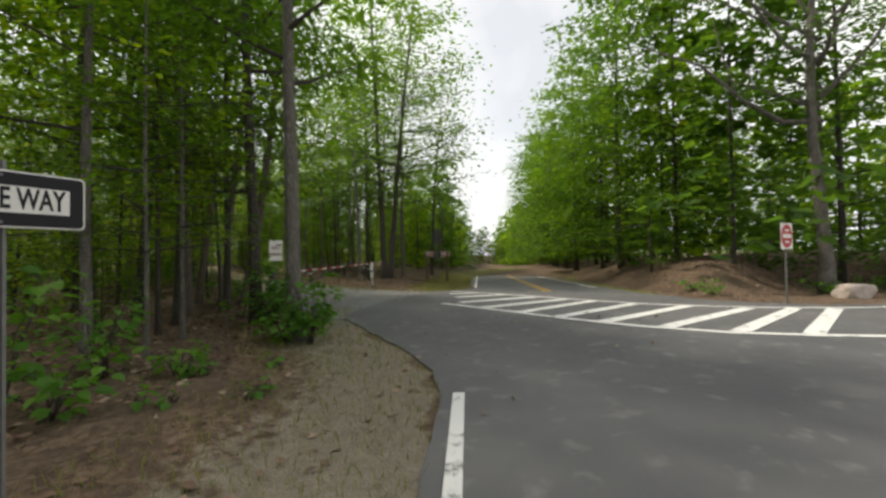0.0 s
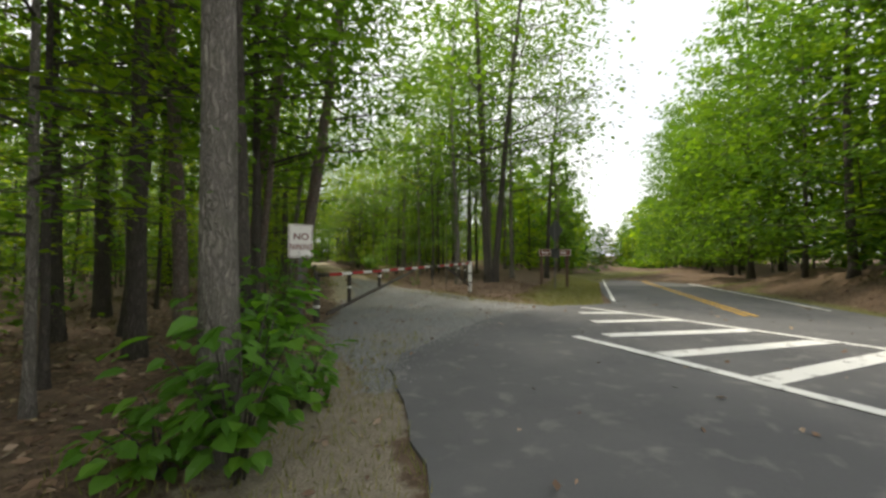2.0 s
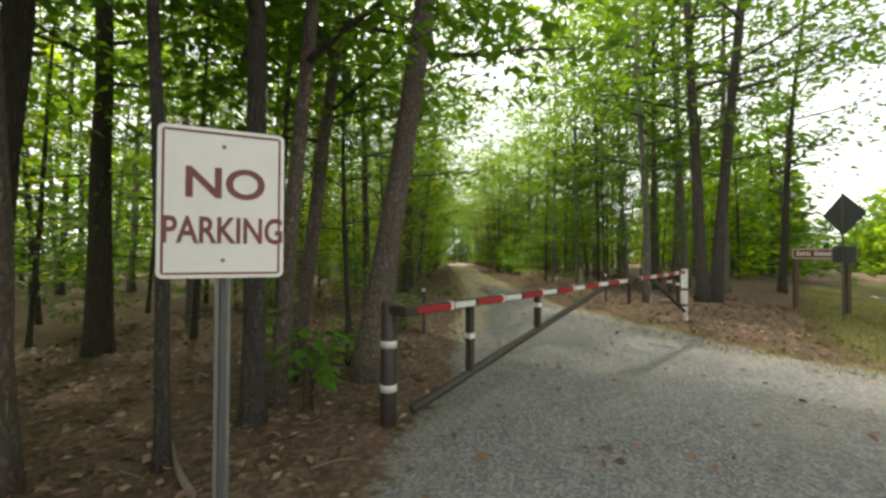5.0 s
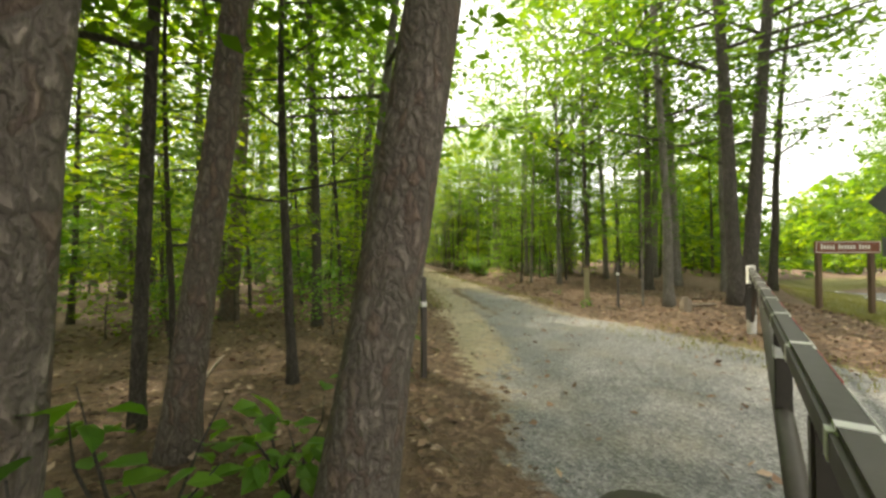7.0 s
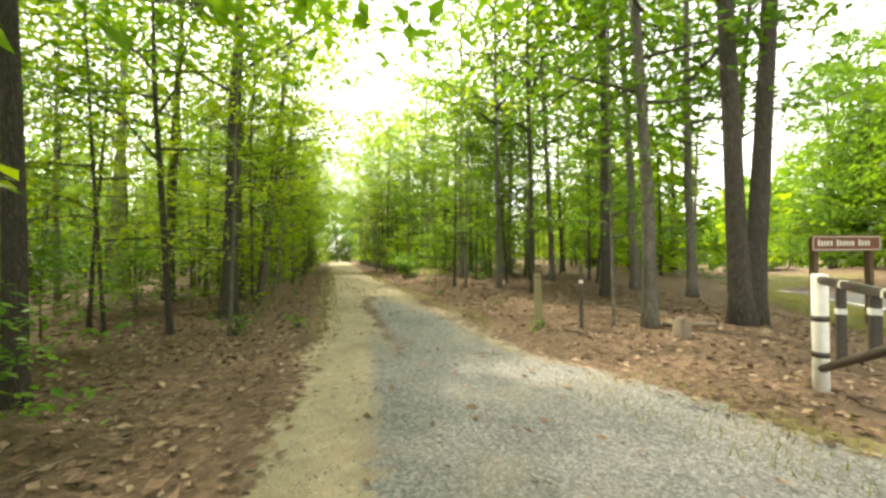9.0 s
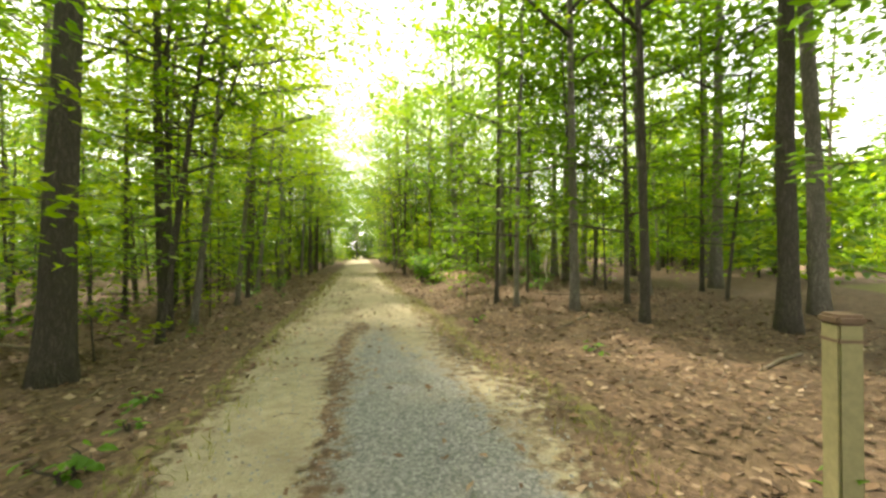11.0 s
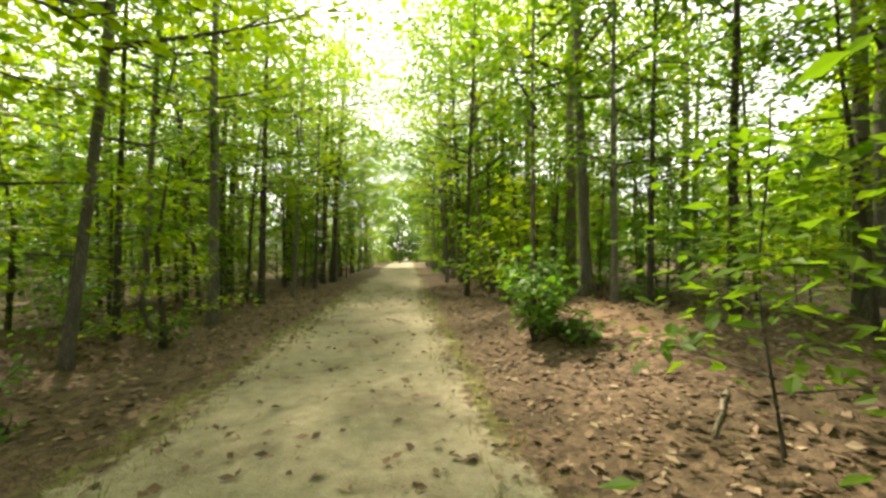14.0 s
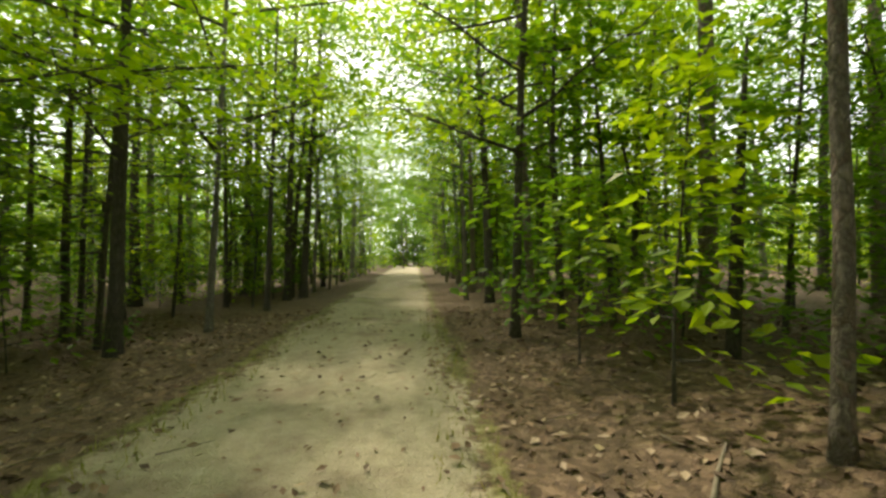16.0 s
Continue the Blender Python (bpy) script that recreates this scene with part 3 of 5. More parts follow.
# trees that stand close to the way: x, y, trunk diameter, height, kind, lean, bark
NEAR = [
    (-2.1, -12.70, 0.225, 11, "T", (-0.01, 0.01), BARK_GREY), (-2.26, -10.72, 0.22, 11, "T", (0.0, 0.02), BARK_DARK), (-4.1, -8.2, 0.2, 11, "T", (0.08, 0.0), BARK_DARK),
    (-2.42, -7.48, 0.135, 12, "T", (0.08, 0.0), BARK_BROWN), (-2.86, -5.83, 0.19, 11, "T", (0.13, 0.0), BARK_BROWN), (-3.25, -5.5, 0.09, 10, "M", (0.04, 0.0), BARK_DARK), (-1.83, -6.76, 0.275, 12, "T", (0.165, 0.03), BARK_BROWN), (-4.7, -0.4, 0.28, 12, "T", (0.06, 0), BARK_BROWN),
    (-7, 4, 0.3, 12, "T", (0, 0), BARK_DARK), (-2.04, -3.5, 0.13, 11, "T", (0.1, 0), BARK_GREY), (-2.5, 3.65, 0.31, 12, "T", (0.05, 0), BARK_DARK), (-7.2, 5.5, 0.34, 12, "T", (0, 0), BARK_GREY),
    (-8, 12, 0.4, 13, "T", (0.01, 0), BARK_GREY), (-3.2, 7.6, 0.12, 7, "M", (0.05, 0), BARK_BROWN), (-3.95, 10.0, 0.11, 7, "M", (0.02, 0), BARK_DARK), (-2.45, 10.7, 0.12, 7, "M", (0.03, 0), BARK_DARK),
    (-3.45, 9.4, 0.1, 8, "M", (0, 0), BARK_DARK), (-2.9, 9.8, 0.05, 5, "M", (0, 0), BARK_DARK), (-3.0, 13.4, 0.1, 7, "M", (0.02, 0), BARK_DARK), (-3.9, 18.5, 0.12, 8, "M", (0, 0), BARK_DARK),
    (-5.3, 19.5, 0.1, 7, "M", (0, 0), BARK_DARK), (-4.15, 19.1, 0.09, 7, "M", (0.02, 0), BARK_DARK), (-2.5, 17.5, 0.17, 9, "M", (0.02, 0), BARK_DARK), (-3.0, 17.9, 0.08, 7, "M", (0.08, 0), BARK_DARK),
    (-2.3, 23.6, 0.2, 10, "T", (0.02, 0), BARK_DARK), (-4.3, 26, 0.3, 12, "T", (0, 0), BARK_DARK), (-2.6, 25.0, 0.16, 9, "M", (0.05, 0), BARK_DARK), (-5.1, 28.8, 0.4, 12, "T", (0, 0), BARK_DARK), (-4.4, 20.3, 0.22, 10, "T", (0.02, 0), BARK_DARK),
    (4.16, -0.46, 0.2, 12, "T", (-0.01, 0), BARK_GREY), (5.22, -1.06, 0.27, 17, "T", (-0.035, 0.02), BARK_DARK), (5.52, -0.96, 0.28, 17, "T", (0.11, 0.0), BARK_DARK),
    (6.22, 3.19, 0.25, 12, "T", (0, 0), BARK_DARK), (4.55, 3.9, 0.13, 10, "T", (0.0, 0), BARK_DARK), (4.15, 5.1, 0.16, 11, "T", (-0.01, 0), BARK_GREY), (5.3, 5.3, 0.1, 8, "M", (0, 0), BARK_DARK),
    (12, 10.3, 0.3, 12, "T", (0, 0), BARK_GREY), (3.4, 5.85, 0.1, 8, "M", (0.03, 0), BARK_GREY), (7.06, 10.66, 0.27, 12, "T", (0, 0), BARK_BROWN), (3.9, 12.65, 0.09, 7, "M", (0, 0), BARK_GREY),
    (6.15, 13.2, 0.16, 9, "M", (0, 0), BARK_DARK), (4.9, 13.4, 0.1, 8, "M", (0.02, 0), BARK_DARK), (4.2, 14.3, 0.21, 12, "T", (0.01, 0), BARK_GREY), (5.4, 17.7, 0.26, 12, "T", (0.02, 0), BARK_BROWN),
    (3.14, 13.95, 0.085, 9, "T", (0.03, 0), BARK_BROWN), (5.4, 25.0, 0.34, 12, "T", (-0.03, 0), BARK_DARK),
    (6.2, 24.2, 0.36, 12, "T", (0, 0), BARK_DARK), (7.7, 23.4, 0.26, 12, "T", (0, 0), BARK_DARK), (6.7, 20.6, 0.09, 7, "M", (0, 0), BARK_GREY), (6.3, 31, 0.3, 12, "T", (0, 0), BARK_DARK),
    (-3.4, -11.8, 0.08, 6, "M", (0, 0), BARK_GREY), (-4.4, -12.3, 0.13, 8, "M", (0, 0), BARK_GREY), (-3.8, -13.0, 0.06, 5, "M", (0, 0), BARK_GREY), (-3.7, -11.0, 0.08, 6, "M", (0, 0), BARK_DARK),
    (-4.8, -8.5, 0.2, 11, "T", (0, 0), BARK_DARK), (-5.3, -5.9, 0.26, 11, "T", (0, 0), BARK_DARK), (-2.4, -7.9, 0.16, 10, "T", (0, 0), BARK_DARK), (-6.6, -10.8, 0.3, 12, "T", (0, 0), BARK_DARK),
    (11.6, -15.6, 0.34, 12, "T", (0.0, 0), BARK_GREY), (-1.95, 1.4, 0.06, 6, "M", (0.03, 0), BARK_GREY), (3.84, -0.07, 0.05, 6, "M", (-0.01, 0), BARK_GREY),
]
for x, y, d, h, kind, lean, bark in NEAR:
    full = kind == "T" and (x < 0 and -9 < y < -2 or 4 < x < 6 and y < 0)
    tree(x, y, d, h, OAK if x > 11 and y < -10 else DENSE if full else TALL if kind == "T" else MIDDLE, TALL_L if kind == "T" else THIN_L, lean, bark, h / (11.5 if kind == "T" else 7.2))


def scatter(count, xr, yr, gap, make, test=None):
    done = tries = 0
    while done < count and tries < count * 40:
        tries += 1
        x, y = tr.uniform(*xr), tr.uniform(*yr)
        if free(x, y, gap) and (test is None or test(x, y)):
            make(x, y)
            done += 1


def put_tall(x, y):
    h = tr.uniform(10, 13)
    tree(x, y, tr.uniform(0.13, 0.3), h, TALL, TALL_L, (tr.gauss(0, 0.04), tr.gauss(0, 0.04)))


def put_dense(x, y):
    h = tr.uniform(10, 12)
    tree(x, y, tr.uniform(0.14, 0.22), h, DENSE, "forest tree with a full green crown over the trail", (tr.gauss(0, 0.03), tr.gauss(0, 0.03)))


def put_middle(x, y):
    h = tr.uniform(4.5, 8)
    tree(x, y, tr.uniform(0.05, 0.11), h, MIDDLE, THIN_L, (tr.gauss(0, 0.05), tr.gauss(0, 0.05)), BARK_DARK, h / 7.2)


def put_far_middle(x, y):
    h = tr.uniform(4.5, 8)
    tree(x, y, tr.uniform(0.05, 0.11), h, FAR_MIDDLE, THIN_L, (tr.gauss(0, 0.05), tr.gauss(0, 0.05)), BARK_DARK, h / 7.2)


def put_arch(x, y):
    h = tr.uniform(7, 9)
    tree(x, y, tr.uniform(0.08, 0.14), h, ARCH, "young tree with leafy boughs arching over the trail", (tr.gauss(0, 0.03), tr.gauss(0, 0.03)), BARK_DARK, h / 8)


def put_sapling(x, y):
    h = tr.uniform(1.0, 2.6)
    tree(x, y, tr.uniform(0.018, 0.03), h, SAPLING, "thin leafy sapling growing out of the leaf litter", (tr.gauss(0, 0.04), tr.gauss(0, 0.04)), BARK_DARK, h / 2.1, "saplings", name="sapling")


def put_edge(x, y):
    h = tr.uniform(11.5, 14.5)
    tree(x, y, tr.uniform(0.14, 0.26), h, EDGE, "roadside tree in full green leaf down to the ground", (0, 0), BARK_DARK, h / 11.5, "trees beyond the road")


def spreading_limbs():
    """The old tree by the road: long bare limbs that leave the trunk and fork."""
    oak = next(o for o in scene.objects if o.name.startswith("tree") and o.parent is None and o.location.x > 11 and o.location.y < -15)
    side = Vector((-0.82, 0.57, 0))
    for pts, r in ((((0, 4.9), (-0.9, 4.95), (-2.0, 5.6), (-3.4, 6.5), (-5.0, 6.9)), 0.09), (((0, 6.6), (-0.7, 7.1), (-1.8, 8.6), (-3.2, 10.4)), 0.08), (((0, 7.6), (-0.4, 8.4), (-0.7, 9.8), (-1.5, 11.6)), 0.07),
                   (((0, 8.4), (0.8, 9.6), (2.0, 10.8), (3.0, 11.4)), 0.07), (((-1.3, 7.9), (-2.6, 8.4), (-4.4, 8.6)), 0.04), (((-2.2, 5.8), (-2.6, 6.8), (-3.0, 8.0)), 0.035), (((0, 9.0), (0.3, 10.5), (0.2, 12)), 0.06)):
        full = [side * -0.0 + side * -u * -1 + Vector((0, 0, z)) + Vector((0.57, 0.82, 0)) * (0.25 * math.sin(u)) for u, z in ((-p[0], p[1]) for p in pts)]
        tube_part("limb", full, [r * (1 - 0.75 * i / (len(full) - 1)) for i in range(len(full))], BARK_GREY, oak, 8)


spreading_limbs()


def free(x, y, gap, margin=1.0):
    s, n = along(x, y)
    if lerp_table(LEFT_EDGE, y) - margin < x < lerp_table(RIGHT_EDGE, y) + margin and y > -12:
        return False
    if 6.6 < n < 15.2 and s > -8:
        return False
    if inside(x, y, ASPHALT_LINE) or edge_distance(x, y, ASPHALT_LINE) < 1.7:
        return False
    if math.hypot(x + 3.6, y + 18.7) < 4.5 or -7.5 < y < 1.5 and 0 < x and n < 7:
        return False
    return all((x - a) ** 2 + (y - b) ** 2 > gap * gap for a, b in PLANTED)


left = lambda x, y: x < 0 and along(x, y)[1] < 7
wedge = lambda x, y: x > 2.2 and along(x, y)[1] < 6.3 and y > 1.5 and math.hypot(x - 3.6, y - 11.7) > 2.1
for x, y in ((-3.4, -10.0), (-2.9, -1.4), (-2.3, 14.6), (3.3, 19.2), (3.0, 24.5), (-2.4, 28.5), (3.0, 31), (-2.2, 35), (2.8, 38), (0.2, 50), (3.0, 21.6), (-2.1, 24.4), (2.9, 27.6), (-2.2, 31.6), (2.8, 34.5), (-2.0, 39), (2.7, 42)):
    put_dense(x, y)
for x, y, d, h in ((8.3, 2.6, 0.22, 16), (7.7, 3.9, 0.24, 17), (6.7, 6.6, 0.2, 16), (9.2, 7.2, 0.26, 16), (4.4, 9.3, 0.17, 15)):
    tree(x, y, d, h, DENSE, "tall forest tree with a full green crown above the wood's edge", (tr.gauss(0, 0.02), 0), BARK_GREY, h / 11.5)
# the tree at (-2.9, 7.0) is added so its crown keeps sun off the trail
for x, y in ((-2.9, 7.0), (-3.2, -8.9)):
    put_dense(x, y)
# the first three, leaning farthest, are added to shade ground right of the trail
for x, y, side in ((-2.3, 6.6, 2.6), (-2.35, 9.3, 2.8), (-2.5, 11.9, 2.6), (-3.3, 14.4, 1.4), (-2.2, 19.2, 1), (2.6, 22.8, -1), (-2.2, 26.2, 1), (2.6, 29.4, -1), (-2.1, 33.2, 1), (2.5, 36.5, -1), (-2, 41.5, 1)):
    tree(x, y, 0.12, 10, ARCH, "young tree with leafy boughs arching over the trail", (0.04 * side, 0), BARK_GREY, 1.3)
for x, y in ((-2.6, -8.6), (-2.9, 1.8), (-2.5, 6.2), ):
    put_arch(x, y)
scatter(18, (-3.6, -1.75), (7, 40), 1.5, put_arch)
scatter(14, (2.4, 4.4), (17.5, 40), 1.5, put_arch)
scatter(36, (-16, -2.2), (-16, 34), 1.6, put_tall, lambda x, y: left(x, y) and y > -14)
scatter(34, (-8, -2.0), (-14, 30), 1.0, put_middle, left)
scatter(16, (2.8, 16), (2, 34), 1.5, put_tall, wedge)
scatter(28, (2.8, 9), (5, 26), 0.9, put_middle, wedge)
scatter(36, (-7, -2.1), (-13, 26), 0.7, put_sapling, lambda x, y: left(x, y) and (y > -4 or x < -3.2))
scatter(24, (2.6, 8), (7, 26), 0.7, put_sapling, wedge)
scatter(26, (6, 34), (-20, 34), 1.7, put_edge, lambda x, y: (15.2 if along(x, y)[0] > -1.2 else 19.6) < along(x, y)[1] < (17.8 if along(x, y)[0] > -1.2 else 22.5) and -9 < along(x, y)[0] < 34)


# ---- the woods farther off, as one mass of stems and sprays ----
FAR_CROWN = [crown_mesh("far_crown", tr, LEAF_MID, BARK_DARK, 0.0, 10.5, 3.0, 22, 34, 0.68, 0.3, 0.2, 2, 0.04, ("cone", "round", "cone")[i], 0) for i in range(3)]


def woods(name, spots, shapes, leaf_mats, label):
    """Many trees joined into one object of kind stuff."""
    vs, fs, idx = [], [], []
    base = 0
    cache = {}
    for me in shapes:
        co = np.empty(len(me.vertices) * 3, dtype=np.float32)
        me.vertices.foreach_get("co", co)
        cache[me] = (co.reshape(-1, 3), [tuple(p.vertices) for p in me.polygons], [p.material_index for p in me.polygons])
    for x, y, h, ref in spots:
        me = tr.choice(shapes)
        co, polys, mi = cache[me]
        w, sc, z = tr.uniform(0, 6.28), h / ref, height(x, y) if abs(x) < 60 and abs(y) < 80 else road_z(along(x, y)[0])
        rot = np.array([[math.cos(w), -math.sin(w), 0], [math.sin(w), math.cos(w), 0], [0, 0, 1]])
        vs.append(co @ rot.T * sc + np.array([x, y, z]))
        fs += [tuple(i + base for i in p) for p in polys]
        k = 1 + tr.randrange(len(leaf_mats))
        idx += [0 if m == 0 else k for m in mi]
        base += len(co)
        d = tr.uniform(0.05, 0.12) * (1 if h < 9 else 2)
        v, f = tube_data([(x, y, z - 0.1), (x + tr.gauss(0, 0.1), y, z + h * 0.5), (x + tr.gauss(0, 0.2), y, z + h * 0.95)], [d * 0.6, d * 0.45, d * 0.1], 5)
        vs.append(np.array(v))
        fs += [tuple(i + base for i in p) for p in f]
        idx += [0] * len(f)
        base += len(v)
    me = raw_mesh(name, np.concatenate(vs).tolist(), fs, BARK_DARK, *leaf_mats, index=idx)
    return tagged(new(name, me), label, "woods", kind="stuff")


SPOTS = []


def put_spot(lo, hi):
    def make(x, y):
        SPOTS.append((x, y, tr.uniform(lo, hi), 0))
        PLANTED.append((x, y))
    return make


def gathered(ref):
    out = [(x, y, h, ref) for x, y, h, q in SPOTS]
    SPOTS.clear()
    return out


scatter(82, (-20, -5.0), (-16, 42), 1.1, put_spot(4, 8), left)
scatter(60, (5, 26), (8, 46), 1.0, put_spot(4, 8), wedge)
scatter(34, (-16, 16), (40, 62), 1.0, put_spot(2.5, 5))
scatter(42, (-5.5, -1.9), (12.5, 46), 0.6, put_spot(2.6, 5.5))
scatter(46, (2.5, 6.5), (15.5, 46), 0.6, put_spot(2.6, 5.5), wedge)
scatter(20, (-24, -12), (-12, 44), 1.0, put_spot(2.5, 5))
for x in (-3, -2, -1.2, -0.3, 0.5, 1.2, 2.1, 3.0):
    SPOTS.append((x, 54 + 3 * (x % 1), 4, 0))
scatter(34, (5, 40), (-16, 48), 1.0, put_spot(3, 7), lambda x, y: 15.2 < along(x, y)[1] < 17.0 and along(x, y)[0] > -1)
woods("understorey_woods", gathered(7.2), FAR_MIDDLE, (LEAF_MID, LEAF_YELLOW, LEAF_MID, LEAF_DARK), "dense green understorey of young trees in the wood")
scatter(40, (8, 45), (-28, 45), 2.0, put_spot(9, 13), lambda x, y: along(x, y)[1] > 17.8)
scatter(22, (6, 30), (10, 50), 1.8, put_spot(8, 12), lambda x, y: 0 < along(x, y)[1] < 6 and x > 6)
scatter(70, (-36, 34), (40, 74), 1.8, put_spot(7, 13))
scatter(48, (-34, -15), (-20, 46), 1.9, put_spot(7, 13))
scatter(22, (-30, -10), (-30, -12), 2.2, put_spot(9, 13), lambda x, y: edge_distance(x, y, ASPHALT_LINE) > 4 and math.hypot(x + 3.6, y + 18.7) > 9)
scatter(60, (16, 76), (22, 84), 2.0, put_spot(6, 11), lambda x, y: along(x, y)[0] > 44)
scatter(24, (6, 40), (8, 60), 1.8, put_spot(5, 10), lambda x, y: 1 < along(x, y)[1] < 6.6 and along(x, y)[0] > 14)
scatter(55, (16, 75), (0, 62), 1.6, put_spot(8, 12), lambda x, y: 15.2 < along(x, y)[1] < 20 and along(x, y)[0] > 28)
for x in (-3.2, -1.0, 1.2, 3.4):
    SPOTS.append((x, 62 + 4 * (x % 1), 12, 0))
scatter(14, (14, 34), (-50, -26), 2.6, put_spot(9, 13))
for k in range(8):
    SPOTS.append((*road_point(60 + 1.5 * (k % 3), 8.4 + k * 0.9), tr.uniform(5, 9), 0))
for x in (-2.2, 0.2, 1.6, 3.2):
    SPOTS.append((x, 58 + 2 * (x % 1), 9, 0))
woods("far_woods", gathered(11.5), FAR_CROWN, (LEAF_MID, LEAF_YELLOW, LEAF_MID, LEAF_DARK), "far green woodland closing the view")


# ---- shrubs and herbs ----
def broad_leaf(verts, faces, p, d, nrm, length, width):
    """A broad pointed leaf folded along the midrib and drooping at its tip."""
    side = d.cross(nrm)
    if side.length < 1e-4:
        return
    side.normalize()
    up = side.cross(d).normalized()
    i = len(verts)
    for t, w, h in ((0, 0, 0), (0.3, 0.48, 0.07), (0.68, 0.36, 0.03), (1, 0, -0.14), (0.68, -0.36, 0.03), (0.3, -0.48, 0.07), (0.5, 0, -0.02)):
        verts.append(tuple(p + d * (length * t) + side * (width * w) + up * (length * h)))
    faces.extend([(i, i + 1, i + 6), (i + 1, i + 2, i + 6), (i + 2, i + 3, i + 6), (i + 3, i + 4, i + 6), (i + 4, i + 5, i + 6), (i + 5, i, i + 6)])


def shrub(x, y, h, r, stems, leaves, leaf, mat, label, name="shrub", group="shrubs of the wood floor"):
    z = height(x, y)
    root = thing(name, Matrix.Translation((x, y, z)), label, "shrub", group)
    lv, lf = [], []
    for k in range(stems):
        az, out = k * 2.4 + rnd.uniform(-0.5, 0.5), r * rnd.uniform(0.35, 1.0)
        hh = h * rnd.uniform(0.6, 1.0)
        pts = [Vector((math.cos(az) * out * t * 0.9 + rnd.gauss(0, 0.02), math.sin(az) * out * t * 0.9 + rnd.gauss(0, 0.02), hh * t ** 0.75 - 0.03 * (t == 0))) for t in (0, 0.3, 0.65, 1)]
        tube_part("stem", pts, [0.009, 0.007, 0.005, 0.002], BARK_DARK, root, 5)
        for j in range(leaves // stems):
            t = rnd.uniform(0.2, 1.0)
            q = min(2, int(t * 3))
            base = pts[q].lerp(pts[q + 1], t * 3 - q)
            a2 = az + rnd.gauss(0, 1.3)
            off = rnd.uniform(0.01, 0.16) * (h + 0.25)
            p = base + Vector((math.cos(a2) * off, math.sin(a2) * off, rnd.gauss(0, 0.04)))
            d = Vector((math.cos(a2), math.sin(a2), rnd.uniform(-0.55, 0.1))).normalized()
            s2 = leaf * rnd.uniform(0.55, 1.2)
            broad_leaf(lv, lf, p, d, Vector((rnd.gauss(0, 0.3), rnd.gauss(0, 0.3), 1)).normalized(), s2, s2 * rnd.uniform(0.6, 0.85))
    ob = new("foliage", raw_mesh("foliage", lv, lf, mat))
    ob.parent = root
    return root


LUSH = "lush green broad-leaved shrub growing in the leaf litter"
LOW = "low green seedling on the leaf litter"
for args in (
    (-1.93, -13.0, 1.0, 0.45, 10, 260, 0.14), (-2.3, -12.9, 0.4, 0.55, 8, 130, 0.12), (-1.62, -12.1, 0.55, 0.42, 7, 110, 0.12), (-2.05, -11.35, 0.75, 0.5, 8, 130, 0.13),
    (-1.98, -10.95, 1.3, 0.42, 9, 230, 0.15), (-2.35, -9.9, 0.45, 0.5, 6, 60, 0.12), (-2.05, -10.3, 0.7, 0.4, 6, 80, 0.13), (-2.45, -6.9, 0.75, 0.42, 5, 60, 0.15), (-2.06, -7.68, 0.82, 0.24, 4, 44, 0.16),
    (-2.1, -6.35, 0.5, 0.35, 5, 60, 0.12), (-1.68, -4.35, 0.68, 0.36, 7, 120, 0.11), (-4.28, -14.9, 0.5, 0.45, 6, 80, 0.12), (-4.1, -13.75, 0.8, 0.5, 7, 130, 0.13), (-4.6, -14.5, 1.15, 0.55, 7, 130, 0.13), (-3.5, -14.1, 0.35, 0.4, 6, 70, 0.11),
    (2.58, 12.0, 1.0, 0.52, 14, 480, 0.105), (2.8, 12.35, 1.15, 0.48, 10, 280, 0.105), (3.0, 11.6, 0.38, 0.34, 7, 90, 0.105), (2.95, 12.0, 0.3, 0.35, 5, 60, 0.1), (-2.1, 12.9, 0.55, 0.4, 8, 150, 0.09), (-2.45, 11.1, 0.35, 0.4, 6, 80, 0.09),
    (-3.0, 18.3, 0.45, 0.4, 6, 90, 0.09), (4.8, 8.0, 0.35, 0.45, 6, 90, 0.09), (4.9, 13.9, 0.4, 0.35, 5, 60, 0.09), (5.0, 18.2, 0.6, 0.5, 8, 130, 0.1), (-1.85, 1.35, 0.5, 0.35, 6, 80, 0.09),
    (7.9, -14.2, 0.35, 0.45, 6, 70, 0.12), (8.3, -13.6, 0.4, 0.5, 6, 80, 0.12), (11.3, -15.6, 0.5, 0.6, 7, 90, 0.14), (13.5, -16.3, 0.6, 0.7, 8, 100, 0.14),
):
    shrub(*args, LEAF_BUSH, LUSH)
for x, y in ((-3.59, -14.98), (-3.78, -14.97), (-3.06, -15.1), (-2.7, -14.1), (-3.3, -14.2), (-2.9, -14.9), (-0.95, 1.3), (-1.0, 2.0), (-1.2, 2.6), (-0.93, 1.4), (2.35, 4.95), (2.52, 0.0), (2.8, 0.3), (-1.5, -9.6), (-1.6, -9.1), (-1.45, -10.5),
             (2.9, 8.2), (-1.5, 10.2), (-1.6, 8.1), (-1.9, 5.6), (3.2, 3.0), (-1.55, -11.4), (-1.5, -12.0)):
    shrub(x, y, rnd.uniform(0.10, 0.2), 0.12, 3, 12, 0.09, LEAF_BUSH, LOW, "seedling", "seedlings")

# ---- signs ----
def text_mesh(body, size):
    cu = bpy.data.curves.new("lettering", "FONT")
    cu.body, cu.size, cu.extrude, cu.align_x, cu.align_y = body, size, 0.0008, "CENTER", "CENTER"
    cu.offset = size * 0.022
    ob = bpy.data.objects.new("lettering", cu)
    scene.collection.objects.link(ob)
    me = bpy.data.meshes.new_from_object(ob.evaluated_get(bpy.context.evaluated_depsgraph_get()))
    bpy.data.objects.remove(ob)
    return me


